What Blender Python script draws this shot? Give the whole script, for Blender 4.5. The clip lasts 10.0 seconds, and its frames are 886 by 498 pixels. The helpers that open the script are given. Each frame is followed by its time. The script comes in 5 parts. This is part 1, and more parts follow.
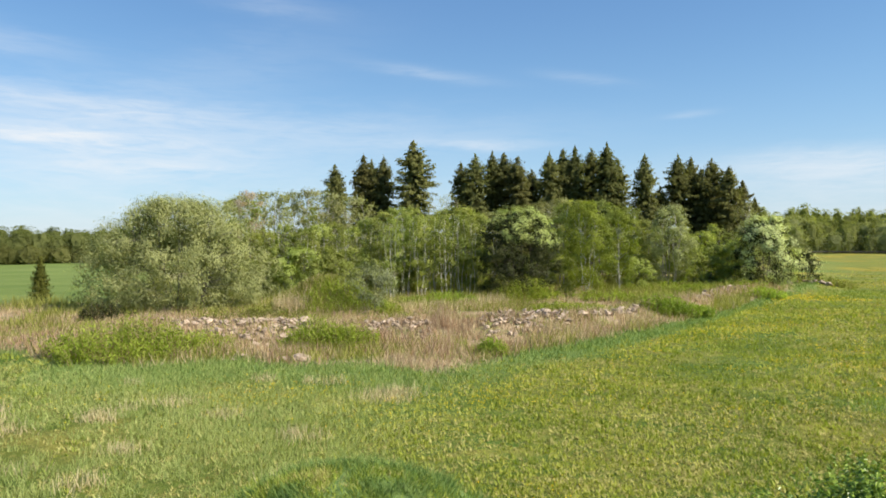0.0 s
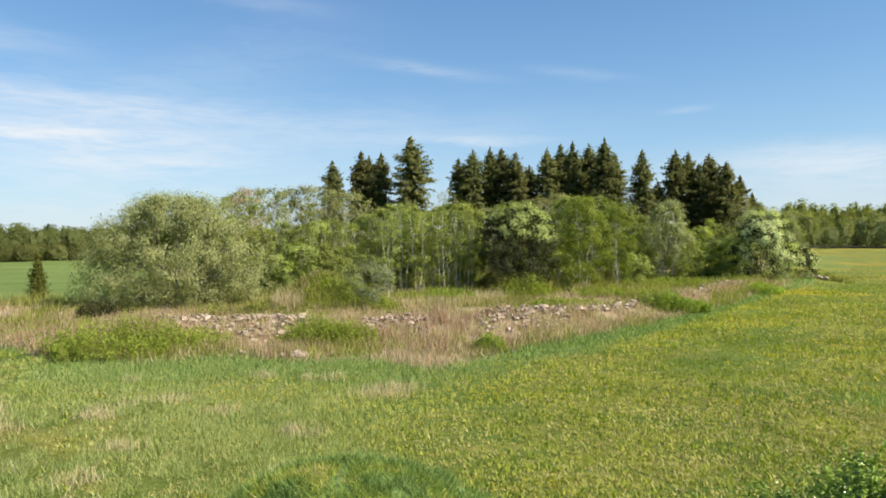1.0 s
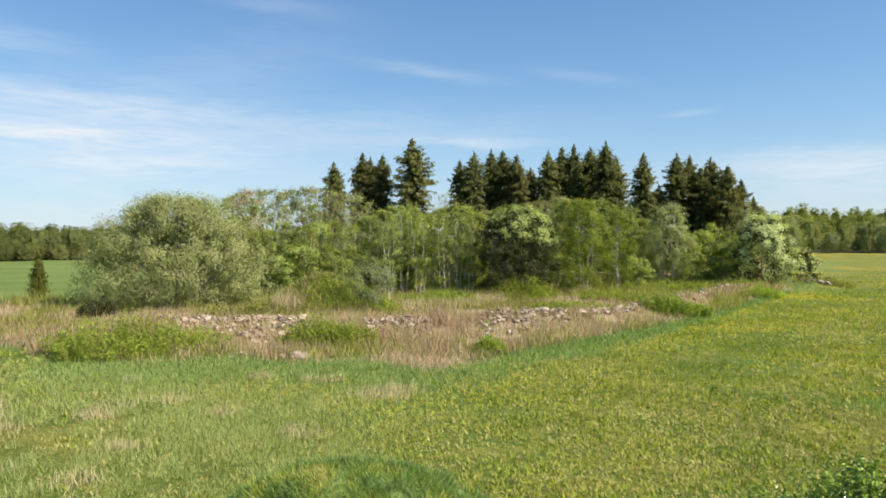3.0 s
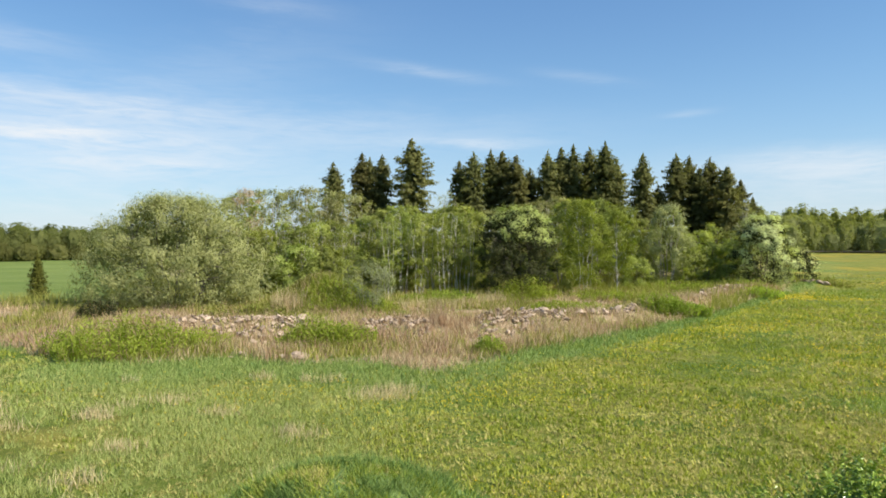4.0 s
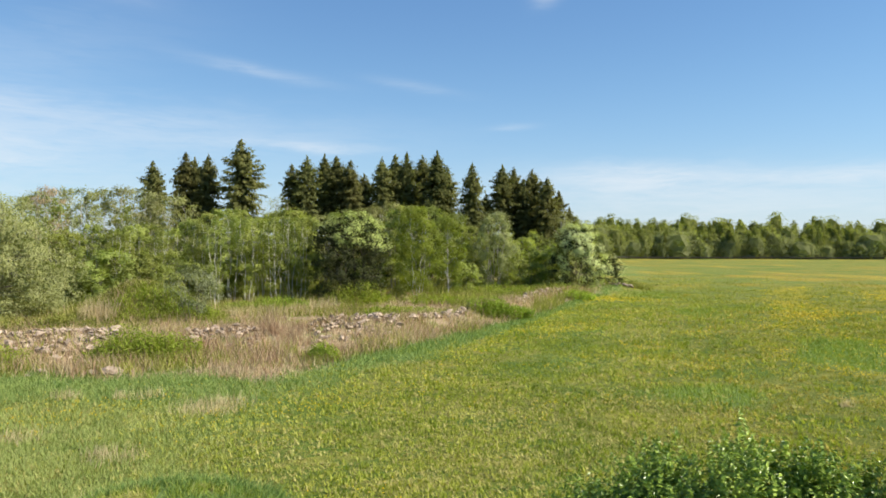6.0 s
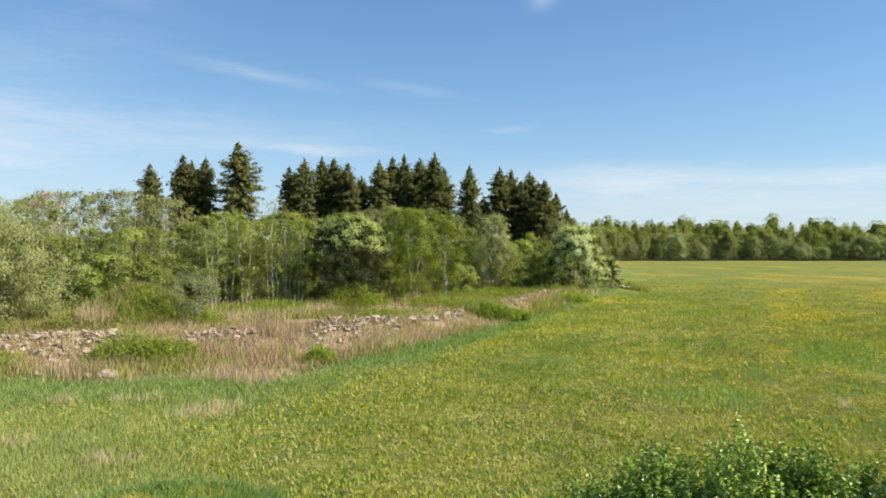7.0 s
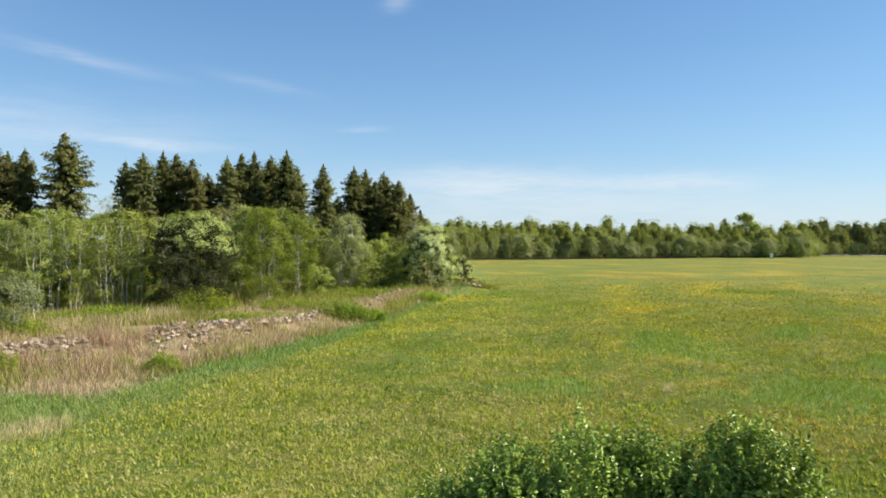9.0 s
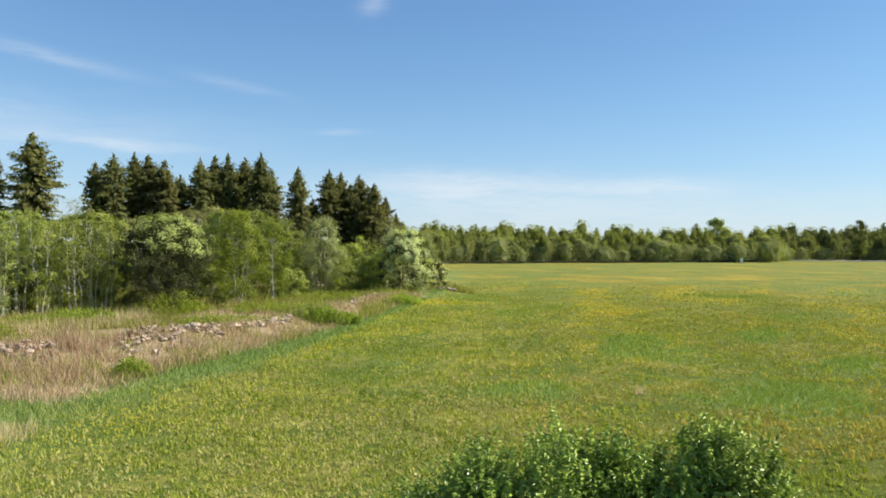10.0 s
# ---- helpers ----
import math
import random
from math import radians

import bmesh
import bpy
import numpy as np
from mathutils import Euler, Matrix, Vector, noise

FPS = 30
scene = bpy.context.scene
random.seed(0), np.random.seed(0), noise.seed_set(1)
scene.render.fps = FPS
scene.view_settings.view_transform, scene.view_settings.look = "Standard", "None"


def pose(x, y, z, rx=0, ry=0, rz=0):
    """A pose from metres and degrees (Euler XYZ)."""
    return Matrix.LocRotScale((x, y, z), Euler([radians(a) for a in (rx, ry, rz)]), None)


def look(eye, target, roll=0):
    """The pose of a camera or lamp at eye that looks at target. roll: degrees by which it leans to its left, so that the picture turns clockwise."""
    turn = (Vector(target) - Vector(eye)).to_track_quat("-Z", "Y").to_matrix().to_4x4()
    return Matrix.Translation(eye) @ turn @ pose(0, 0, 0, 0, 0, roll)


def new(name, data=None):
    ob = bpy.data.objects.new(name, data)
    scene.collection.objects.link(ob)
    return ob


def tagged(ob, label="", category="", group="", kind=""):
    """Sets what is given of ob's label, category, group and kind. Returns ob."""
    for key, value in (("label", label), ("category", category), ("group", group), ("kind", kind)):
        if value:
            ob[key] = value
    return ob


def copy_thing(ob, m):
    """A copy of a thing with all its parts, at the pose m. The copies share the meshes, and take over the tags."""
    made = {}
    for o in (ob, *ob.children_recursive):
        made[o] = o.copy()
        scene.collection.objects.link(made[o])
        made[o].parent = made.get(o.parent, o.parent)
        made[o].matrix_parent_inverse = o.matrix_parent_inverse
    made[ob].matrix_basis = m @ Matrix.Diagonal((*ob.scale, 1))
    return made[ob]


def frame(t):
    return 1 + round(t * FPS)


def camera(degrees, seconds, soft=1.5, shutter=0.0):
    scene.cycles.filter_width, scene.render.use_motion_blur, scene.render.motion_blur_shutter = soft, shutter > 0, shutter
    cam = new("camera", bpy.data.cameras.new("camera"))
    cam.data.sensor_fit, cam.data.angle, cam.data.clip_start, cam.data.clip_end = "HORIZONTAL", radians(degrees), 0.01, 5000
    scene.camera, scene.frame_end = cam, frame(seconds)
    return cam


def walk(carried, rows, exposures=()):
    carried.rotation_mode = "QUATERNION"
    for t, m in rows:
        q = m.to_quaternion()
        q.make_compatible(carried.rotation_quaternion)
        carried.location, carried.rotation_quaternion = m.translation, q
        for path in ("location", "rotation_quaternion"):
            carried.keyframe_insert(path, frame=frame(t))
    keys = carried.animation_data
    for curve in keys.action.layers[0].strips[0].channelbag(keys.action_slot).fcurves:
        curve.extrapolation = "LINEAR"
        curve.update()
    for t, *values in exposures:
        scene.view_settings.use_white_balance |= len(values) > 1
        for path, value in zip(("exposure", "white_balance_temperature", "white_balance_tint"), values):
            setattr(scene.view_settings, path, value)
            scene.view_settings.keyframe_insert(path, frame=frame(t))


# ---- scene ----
cam = camera(67.5, 10.0, 1.75)

# path of the camera: somebody at an upper window, five metres above the meadow, turning to the right in three steps
# seconds, pitch, lean, turn
EYE = (0.0, 0.0, 5.0)
PATH = [
    (0.0, -0.83, -0.40, 0.00), (0.5, -0.84, -0.21, -0.90), (1.0, -1.18, -0.57, -0.19), (1.5, -1.31, -0.29, -0.09),
    (2.0, -1.26, -0.32, 0.30), (2.5, -1.33, -0.21, -0.13), (2.7, -1.12, -0.21, -0.11), (3.8, -0.92, -0.20, -0.15), (4.0, -0.98, -0.20, -0.16), (4.5, -0.93, -0.14, -0.47),
    (5.0, -0.95, -0.11, -1.65), (5.1, -0.93, -0.11, -5.43), (5.2, -0.90, -0.12, -9.59), (5.3, -0.85, -0.15, -13.20),
    (5.4, -0.78, -0.18, -15.20), (5.5, -0.72, -0.20, -15.77), (6.0, -0.50, 0.14, -14.42), (6.2, -0.42, 0.11, -14.34), (7.3, -0.22, 0.00, -14.70),
    (7.5, -0.08, -0.02, -14.50), (7.6, -0.10, -0.03, -15.77), (7.7, -0.12, -0.05, -18.90), (7.8, -0.15, -0.07, -22.20),
    (7.9, -0.17, -0.08, -25.20), (8.0, -0.17, -0.09, -26.67), (8.5, -0.18, -0.19, -26.97), (9.0, -0.31, -0.17, -27.14),
    (9.5, -0.18, -0.12, -27.34), (9.7, -0.25, -0.10, -27.22), (9.8, -0.33, -0.08, -27.27), (9.9, -0.30, -0.02, -27.95), (10.0, 0.00, 0.07, -29.26)]
walk(cam, [(t, pose(*EYE, 90 + pitch, -lean, turn)) for t, pitch, lean, turn in PATH], [(0.0, 0.95), (10.0, 0.95)])

# ---- sky and sun ----
SUN_AZ, SUN_EL = 115.0, 42.0      # degrees clockwise from +y, and above the horizon
sun = new("sun", bpy.data.lights.new("sun", "SUN"))
sun.data.energy, sun.data.angle, sun.data.color = 4.8, radians(0.55), (1.0, 0.925, 0.77)
sun_from = Vector((math.sin(radians(SUN_AZ)) * math.cos(radians(SUN_EL)), math.cos(radians(SUN_AZ)) * math.cos(radians(SUN_EL)), math.sin(radians(SUN_EL))))
sun.matrix_world = look(sun_from * 300, (0, 0, 0))


class Graph:
    """Short hand for building node trees."""

    def __init__(self, tree):
        self.tree = tree

    def node(self, kind, links=(), operation="", blend="", attribute=""):
        n = self.tree.nodes.new(kind)
        if operation:
            n.operation = operation
        if blend:
            n.data_type, n.blend_type = "RGBA", blend
        if attribute:
            n.attribute_name = attribute
        for key, value in dict(links).items():
            if isinstance(value, bpy.types.NodeSocket):
                self.tree.links.new(value, n.inputs[key])
            else:
                n.inputs[key].default_value = value
        return n

    def math(self, op, a, b=0.0, clamp=False):
        n = self.node("ShaderNodeMath", {0: a, 1: b}, operation=op)
        n.use_clamp = clamp
        return n.outputs[0]

    def mix(self, fac, a, b, how="MIX"):
        n = self.node("ShaderNodeMix", {0: fac}, blend=how)
        for i, v in ((6, a), (7, b)):
            if isinstance(v, bpy.types.NodeSocket):
                self.tree.links.new(v, n.inputs[i])
            else:
                n.inputs[i].default_value = (*v, 1.0)
        return n.outputs[2]

    def noise(self, vec, scale, detail=3.0, rough=0.55, distort=0.0):
        return self.node("ShaderNodeTexNoise", {"Vector": vec, "Scale": scale, "Detail": detail, "Roughness": rough, "Distortion": distort}).outputs[0]

    def ramp(self, fac, lo, hi):
        n = self.node("ShaderNodeMapRange", {0: fac, 1: lo, 2: hi, 3: 0.0, 4: 1.0})
        n.interpolation_type = "SMOOTHSTEP"
        return n.outputs[0]

    def scaled(self, vec, s, turn=0.0):
        n = self.node("ShaderNodeMapping", {"Vector": vec, "Scale": s, "Rotation": (0, 0, turn)})
        return n.outputs[0]


world = bpy.data.worlds.new("sky")
scene.world = world
world.use_nodes = True
world.node_tree.nodes.clear()
g = Graph(world.node_tree)
sky = g.node("ShaderNodeTexSky")
sky.sky_type, sky.sun_disc = "NISHITA", False
sky.sun_elevation, sky.sun_rotation = radians(SUN_EL), radians(SUN_AZ)
sky.altitude, sky.air_density, sky.dust_density, sky.ozone_density = 50, 1.0, 0.6, 2.2
way = g.node("ShaderNodeTexCoord").outputs["Generated"]
xyz = g.node("ShaderNodeSeparateXYZ", {0: way})
az = g.math("MULTIPLY", g.math("ARCTAN2", xyz.outputs[0], xyz.outputs[1]), 57.2958)
el = g.math("MULTIPLY", g.math("ARCSINE", xyz.outputs[2]), 57.2958)
flat = g.node("ShaderNodeCombineXYZ", {0: az, 1: el}).outputs[0]
ripple = g.noise(g.scaled(flat, (0.16, 0.75, 1)), 1.0, 5.0, 0.6, 0.6)
fibre = g.noise(g.scaled(flat, (0.22, 1.6, 1), -0.08), 1.0, 4.0, 0.65, 0.9)
# thin cirrus: azimuth, height, half width, half thickness (degrees), slope, strength
CIRRUS = [
    (-30, 10.3, 13, 1.05, -0.05, 0.50), (-30, 7.9, 11, 0.95, -0.03, 0.70), (-24.5, 5.9, 7.5, 0.7, 0.02, 0.55), (-29, 6.0, 22, 4.6, 0.0, 0.36),
    (-1.2, 14.0, 5.0, 0.45, -0.13, 0.27), (2.9, 8.1, 5.5, 0.42, -0.02, 0.42), (31, 5.4, 9.5, 1.2, -0.02, 0.62), (46.5, 5.1, 5.5, 0.7, 0.0, 0.50),
    (23.3, 20.2, 1.2, 0.8, 0.3, 0.3), (20.4, 9.9, 1.8, 0.25, 0.05, 0.2), (-14, 18.8, 4.5, 0.7, -0.05, 0.2), (-34, 14.4, 5, 0.9, -0.1, 0.25),
    (-18, 13.5, 10, 2.5, 0.3, 0.12), (38, 3.4, 24, 1.6, 0.0, 0.35), (12, 13.2, 3.5, 0.4, -0.15, 0.18), (-6, 9.0, 16, 1.6, 0.0, 0.22)]
cover = None
for a, e, wide, thick, slope, strength in CIRRUS:
    da = g.math("SUBTRACT", az, a)
    de = g.math("SUBTRACT", g.math("SUBTRACT", el, e), g.math("MULTIPLY", da, slope))
    de = g.math("ADD", de, g.math("MULTIPLY", g.math("SUBTRACT", ripple, 0.5), 2.2 * thick))
    da, de = g.math("DIVIDE", da, wide), g.math("DIVIDE", de, thick)
    far = g.math("ADD", g.math("MULTIPLY", da, da), g.math("MULTIPLY", de, de))
    m = g.math("MULTIPLY", g.math("POWER", 0.37, far), strength)
    cover = m if cover is None else g.math("ADD", cover, m)
cover = g.math("MULTIPLY", cover, g.ramp(g.math("ADD", g.math("MULTIPLY", fibre, 0.6), g.math("MULTIPLY", ripple, 0.5)), 0.12, 0.75), clamp=True)
haze = g.math("MULTIPLY", g.math("POWER", 0.37, g.math("DIVIDE", g.math("MAXIMUM", el, 0.0), 4.6)), 0.72)
clear = g.mix(1.0, sky.outputs[0], (0.76, 1.02, 1.13), "MULTIPLY")
blue = g.mix(g.ramp(el, 5.0, 24.0), (2.0, 4.1, 6.7), (1.25, 2.66, 5.5))
clear = g.mix(0.45, clear, blue)
pale = g.mix(haze, clear, (6.6, 6.9, 7.1))
cloudy = g.mix(cover, pale, (6.6, 6.95, 7.3))
back = g.node("ShaderNodeBackground", {0: cloudy, 1: 0.067})
g.node("ShaderNodeOutputWorld", {0: back.outputs[0]})


# ---- materials ----
def fresh(name):
    m = bpy.data.materials.new(name)
    m.use_nodes = True
    m.node_tree.nodes.clear()
    return m, Graph(m.node_tree)


def finish(g, shader):
    g.node("ShaderNodeOutputMaterial", {0: shader})


def leaf_material(name, dark, light, through_light=0.35, rough=0.55, patch=0.5, spread=0.16, back_tint=(1.15, 1.25, 0.5), gloss=0.06, grain=0.7, zone=0.0):
    """Leaves: a colour of its own for every leaf, drift over the crown and from plant to plant, some light let through."""
    m, g = fresh(name)
    geo = g.node("ShaderNodeNewGeometry")
    island = geo.outputs["Random Per Island"]
    obj = g.node("ShaderNodeObjectInfo")
    drift = g.noise(geo.outputs["Position"], patch, 2.0)
    f = g.math("ADD", g.math("ADD", g.math("MULTIPLY", island, grain), 0.35 - grain / 2), g.math("MULTIPLY", g.math("SUBTRACT", drift, 0.5), 1.2), clamp=True)
    col = g.mix(f, dark, light)
    if zone:
        col = g.mix(g.math("MULTIPLY", g.ramp(g.noise(geo.outputs["Position"], 0.16, 4.0, 0.6), 0.46, 0.60), zone), col, (0.105, 0.185, 0.030))
    tone = g.node("ShaderNodeHueSaturation", {"Color": col,
        "Hue": g.math("ADD", 0.488, g.math("MULTIPLY", obj.outputs["Random"], 0.024)),
        "Value": g.math("ADD", 1.0 - spread, g.math("MULTIPLY", g.math("FRACT", g.math("MULTIPLY", obj.outputs["Random"], 7.31)), 2 * spread))}).outputs[0]
    body = g.node("ShaderNodeBsdfPrincipled", {"Base Color": tone, "Roughness": rough, "Specular IOR Level": gloss})
    back = g.node("ShaderNodeBsdfTranslucent", {"Color": g.mix(1.0, tone, back_tint, "MULTIPLY")})
    finish(g, g.node("ShaderNodeMixShader", {0: through_light, 1: body.outputs[0], 2: back.outputs[0]}).outputs[0])
    return m


def bark_material(name, a, b, scale=6.0, stripe=0.0):
    m, g = fresh(name)
    pos = g.node("ShaderNodeTexCoord").outputs["Object"]
    n1 = g.noise(g.scaled(pos, (1, 1, 0.25)), scale, 5.0, 0.65)
    n2 = g.noise(pos, scale * 0.2, 2.0)
    col = g.mix(g.ramp(n1, 0.3, 0.7), a, b)
    if stripe:
        marks = g.noise(g.scaled(pos, (0.6, 0.6, 5.0)), 3.0, 3.0)
        col = g.mix(g.math("MULTIPLY", g.ramp(marks, 0.58, 0.66), stripe), col, (0.04, 0.035, 0.03))
    col = g.mix(g.math("MULTIPLY", n2, 0.5), col, (0.12, 0.12, 0.08))
    bump = g.node("ShaderNodeBump", {"Height": n1, "Strength": 0.5, "Distance": 0.02})
    s = g.node("ShaderNodeBsdfPrincipled", {"Base Color": col, "Roughness": 0.9, "Normal": bump.outputs[0]})
    finish(g, s.outputs[0])
    return m


def stone_material():
    m, g = fresh("field_stone")
    pos = g.node("ShaderNodeTexCoord").outputs["Object"]
    rnd = g.node("ShaderNodeObjectInfo").outputs["Random"]
    n1, n2 = g.noise(pos, 9.0, 6.0, 0.65), g.noise(pos, 2.3, 3.0)
    col = g.mix(rnd, (0.150, 0.110, 0.080), (0.49, 0.375, 0.275))
    col = g.mix(g.math("MULTIPLY", g.ramp(n1, 0.4, 0.7), 0.6), col, (0.22, 0.17, 0.13))
    col = g.mix(g.math("MULTIPLY", g.ramp(n2, 0.52, 0.7), 0.6), col, (0.58, 0.46, 0.335))
    bump = g.node("ShaderNodeBump", {"Height": n1, "Strength": 0.6, "Distance": 0.03})
    s = g.node("ShaderNodeBsdfPrincipled", {"Base Color": col, "Roughness": 0.85, "Normal": bump.outputs[0]})
    finish(g, s.outputs[0])
    return m


def ground_material():
    """Meadow turf, lush strip, straw and earth of the rough ground, and the crop field, told apart by the ground's own attributes."""
    m, g = fresh("meadow_ground")
    pos = g.node("ShaderNodeNewGeometry").outputs["Position"]
    rough = g.node("ShaderNodeAttribute", attribute="rough").outputs["Fac"]
    lush = g.node("ShaderNodeAttribute", attribute="lush").outputs["Fac"]
    crop = g.node("ShaderNodeAttribute", attribute="crop").outputs["Fac"]
    blot = g.noise(pos, 0.09, 4.0, 0.6)
    mid = g.noise(g.scaled(pos, (1, 1, 1)), 0.55, 4.0, 0.6)
    fine = g.noise(pos, 6.0, 6.0, 0.75)
    speck = g.noise(pos, 17.0, 3.0, 0.7)
    turf = g.mix(g.ramp(mid, 0.3, 0.7), (0.106, 0.127, 0.022), (0.152, 0.150, 0.032))
    turf = g.mix(g.ramp(blot, 0.40, 0.64), turf, (0.072, 0.125, 0.018))
    turf = g.mix(g.math("MULTIPLY", g.ramp(fine, 0.50, 0.64), 0.7), turf, (0.29, 0.265, 0.085))
    turf = g.mix(g.math("MULTIPLY", g.ramp(speck, 0.52, 0.64), 0.7), turf, (0.055, 0.075, 0.014))
    drift = g.noise(g.scaled(pos, (0.6, 1.0, 1), 0.4), 0.32, 6.0, 0.7)
    turf = g.mix(g.math("MULTIPLY", g.ramp(drift, 0.50, 0.60), 0.75), turf, (0.060, 0.105, 0.014))
    turf = g.mix(g.math("MULTIPLY", g.ramp(drift, 0.48, 0.38), 0.6), turf, (0.235, 0.215, 0.048))
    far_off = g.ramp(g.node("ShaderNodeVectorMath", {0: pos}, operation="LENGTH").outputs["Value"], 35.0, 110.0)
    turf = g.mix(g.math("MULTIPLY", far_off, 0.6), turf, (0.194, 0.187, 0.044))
    streak = g.noise(g.scaled(pos, (0.8, 1.3, 1), 0.9), 0.085, 7.0, 0.72)
    turf = g.mix(g.math("MULTIPLY", g.ramp(streak, 0.47, 0.60), g.math("MULTIPLY", far_off, 0.8)), turf, (0.095, 0.138, 0.026))
    turf = g.mix(g.math("MULTIPLY", g.ramp(streak, 0.47, 0.40), g.math("MULTIPLY", far_off, 0.75)), turf, (0.235, 0.165, 0.022))
    dash = g.noise(g.scaled(pos, (0.11, 0.032, 1)), 1.0, 6.0, 0.65)
    turf = g.mix(g.math("MULTIPLY", g.ramp(dash, 0.52, 0.60), g.math("MULTIPLY", far_off, 0.7)), turf, (0.118, 0.158, 0.034))
    turf = g.mix(g.math("MULTIPLY", g.ramp(dash, 0.45, 0.38), g.math("MULTIPLY", far_off, 0.7)), turf, (0.290, 0.225, 0.035))
    # Turf darkened eastwards: browner sward, plus shade between blades put into the colour.
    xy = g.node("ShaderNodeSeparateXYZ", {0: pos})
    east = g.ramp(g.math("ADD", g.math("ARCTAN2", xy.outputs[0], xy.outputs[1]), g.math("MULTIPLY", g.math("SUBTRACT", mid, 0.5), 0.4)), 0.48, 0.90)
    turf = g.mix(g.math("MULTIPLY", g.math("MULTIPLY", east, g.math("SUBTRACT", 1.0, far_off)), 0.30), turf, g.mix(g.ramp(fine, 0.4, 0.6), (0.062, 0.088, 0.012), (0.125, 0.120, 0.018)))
    gold = g.ramp(g.noise(g.scaled(pos, (0.05, 0.2, 1), 0.35), 1.0, 5.0, 0.65), 0.50, 0.68)
    away = g.ramp(g.node("ShaderNodeVectorMath", {0: pos}, operation="LENGTH").outputs["Value"], 16.0, 60.0)
    turf = g.mix(g.math("MULTIPLY", g.math("MULTIPLY", gold, g.ramp(fine, 0.42, 0.62)), g.math("MULTIPLY", away, 0.6)), turf, (0.30, 0.215, 0.014))
    green = g.mix(g.ramp(fine, 0.35, 0.65), (0.105, 0.168, 0.046), (0.165, 0.230, 0.072))
    straw = g.mix(g.ramp(fine, 0.35, 0.65), (0.20, 0.145, 0.085), (0.44, 0.335, 0.215))
    straw = g.mix(g.math("MULTIPLY", g.ramp(speck, 0.5, 0.62), 0.7), straw, (0.10, 0.075, 0.045))
    straw = g.mix(g.ramp(mid, 0.45, 0.62), straw, (0.17, 0.19, 0.05))
    field = g.mix(g.ramp(g.noise(g.scaled(pos, (0.05, 0.11, 1)), 1.0, 5.0), 0.35, 0.65), (0.105, 0.150, 0.036), (0.145, 0.187, 0.052))
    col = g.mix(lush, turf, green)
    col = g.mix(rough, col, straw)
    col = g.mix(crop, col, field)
    bump = g.node("ShaderNodeBump", {"Height": g.math("ADD", fine, g.math("MULTIPLY", speck, 0.5)), "Strength": 0.9, "Distance": 0.09})
    s = g.node("ShaderNodeBsdfPrincipled", {"Base Color": col, "Roughness": 0.95, "Specular IOR Level": 0.1, "Normal": bump.outputs[0]})
    finish(g, s.outputs[0])
    return m


def plain(name, a, b, scale=4.0, rough=0.7):
    m, g = fresh(name)
    pos = g.node("ShaderNodeTexCoord").outputs["Object"]
    col = g.mix(g.ramp(g.noise(pos, scale, 5.0, 0.65), 0.3, 0.7), a, b)
    finish(g, g.node("ShaderNodeBsdfPrincipled", {"Base Color": col, "Roughness": rough}).outputs[0])
    return m


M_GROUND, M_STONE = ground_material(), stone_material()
M_SPRUCE = leaf_material("spruce_needles", (0.122, 0.126, 0.047), (0.192, 0.190, 0.069), 0.5, 0.85, 0.35, 0.25, (1.05, 1.1, 0.7), gloss=0.02, grain=0.2)
M_FIR = leaf_material("young_spruce_needles", (0.052, 0.056, 0.010), (0.135, 0.130, 0.026), 0.15, 0.7, 0.8, 0.1, grain=0.4)
M_WILLOW = leaf_material("willow_leaves", (0.255, 0.270, 0.118), (0.430, 0.432, 0.208), 0.40, 0.8, 0.7, 0.05, gloss=0.02, grain=0.25)
M_SILVER = leaf_material("silver_willow_leaves", (0.19, 0.21, 0.11), (0.33, 0.35, 0.21), 0.3, 0.65)
M_ALDER = leaf_material("alder_leaves", (0.198, 0.230, 0.061), (0.385, 0.405, 0.134), 0.5, 0.7, 0.4, 0.28, gloss=0.04, grain=0.5)
M_ASPEN = leaf_material("aspen_leaves", (0.235, 0.240, 0.110), (0.405, 0.400, 0.205), 0.5, 0.7, 0.4, 0.16, gloss=0.04, grain=0.5)
M_BUD = leaf_material("reddish_opening_buds", (0.34, 0.26, 0.18), (0.46, 0.37, 0.27), 0.4, 0.8, 0.5, 0.05)
M_BIRCH = leaf_material("birch_leaves", (0.165, 0.195, 0.030), (0.300, 0.325, 0.066), 0.45, 0.65, 0.6)
M_CHERRY = leaf_material("bird_cherry_leaves", (0.040, 0.045, 0.022), (0.092, 0.098, 0.040), 0.3, 0.75, grain=0.4, gloss=0.03)
M_BLOSSOM = leaf_material("bird_cherry_blossom", (0.44, 0.47, 0.20), (0.66, 0.67, 0.34), 0.3, 0.7, 0.8, 0.05)
# Lit copy of the bird cherry's leaves, sunlight put into the colour.
M_CHERRY_LIT = leaf_material("sunlit_bird_cherry_tips", (0.26, 0.31, 0.09), (0.46, 0.50, 0.19), 0.35, 0.7, 0.8, 0.05)
M_HERB = leaf_material("herb_leaves", (0.185, 0.245, 0.038), (0.385, 0.440, 0.082), 0.5, 0.7, 0.7, gloss=0.03)
M_GREY_HERB = leaf_material("dull_herb_leaves", (0.190, 0.215, 0.045), (0.330, 0.340, 0.095), 0.4, 0.7, 0.7)
M_LILAC = leaf_material("lilac_leaves", (0.095, 0.165, 0.018), (0.400, 0.490, 0.085), 0.13, 0.34, 0.9, 0.04, gloss=0.36, grain=0.9)
M_FOREST = leaf_material("far_wood_leaves", (0.205, 0.238, 0.078), (0.335, 0.355, 0.140), 0.6, 0.8, 0.11, grain=0.2, gloss=0.02)
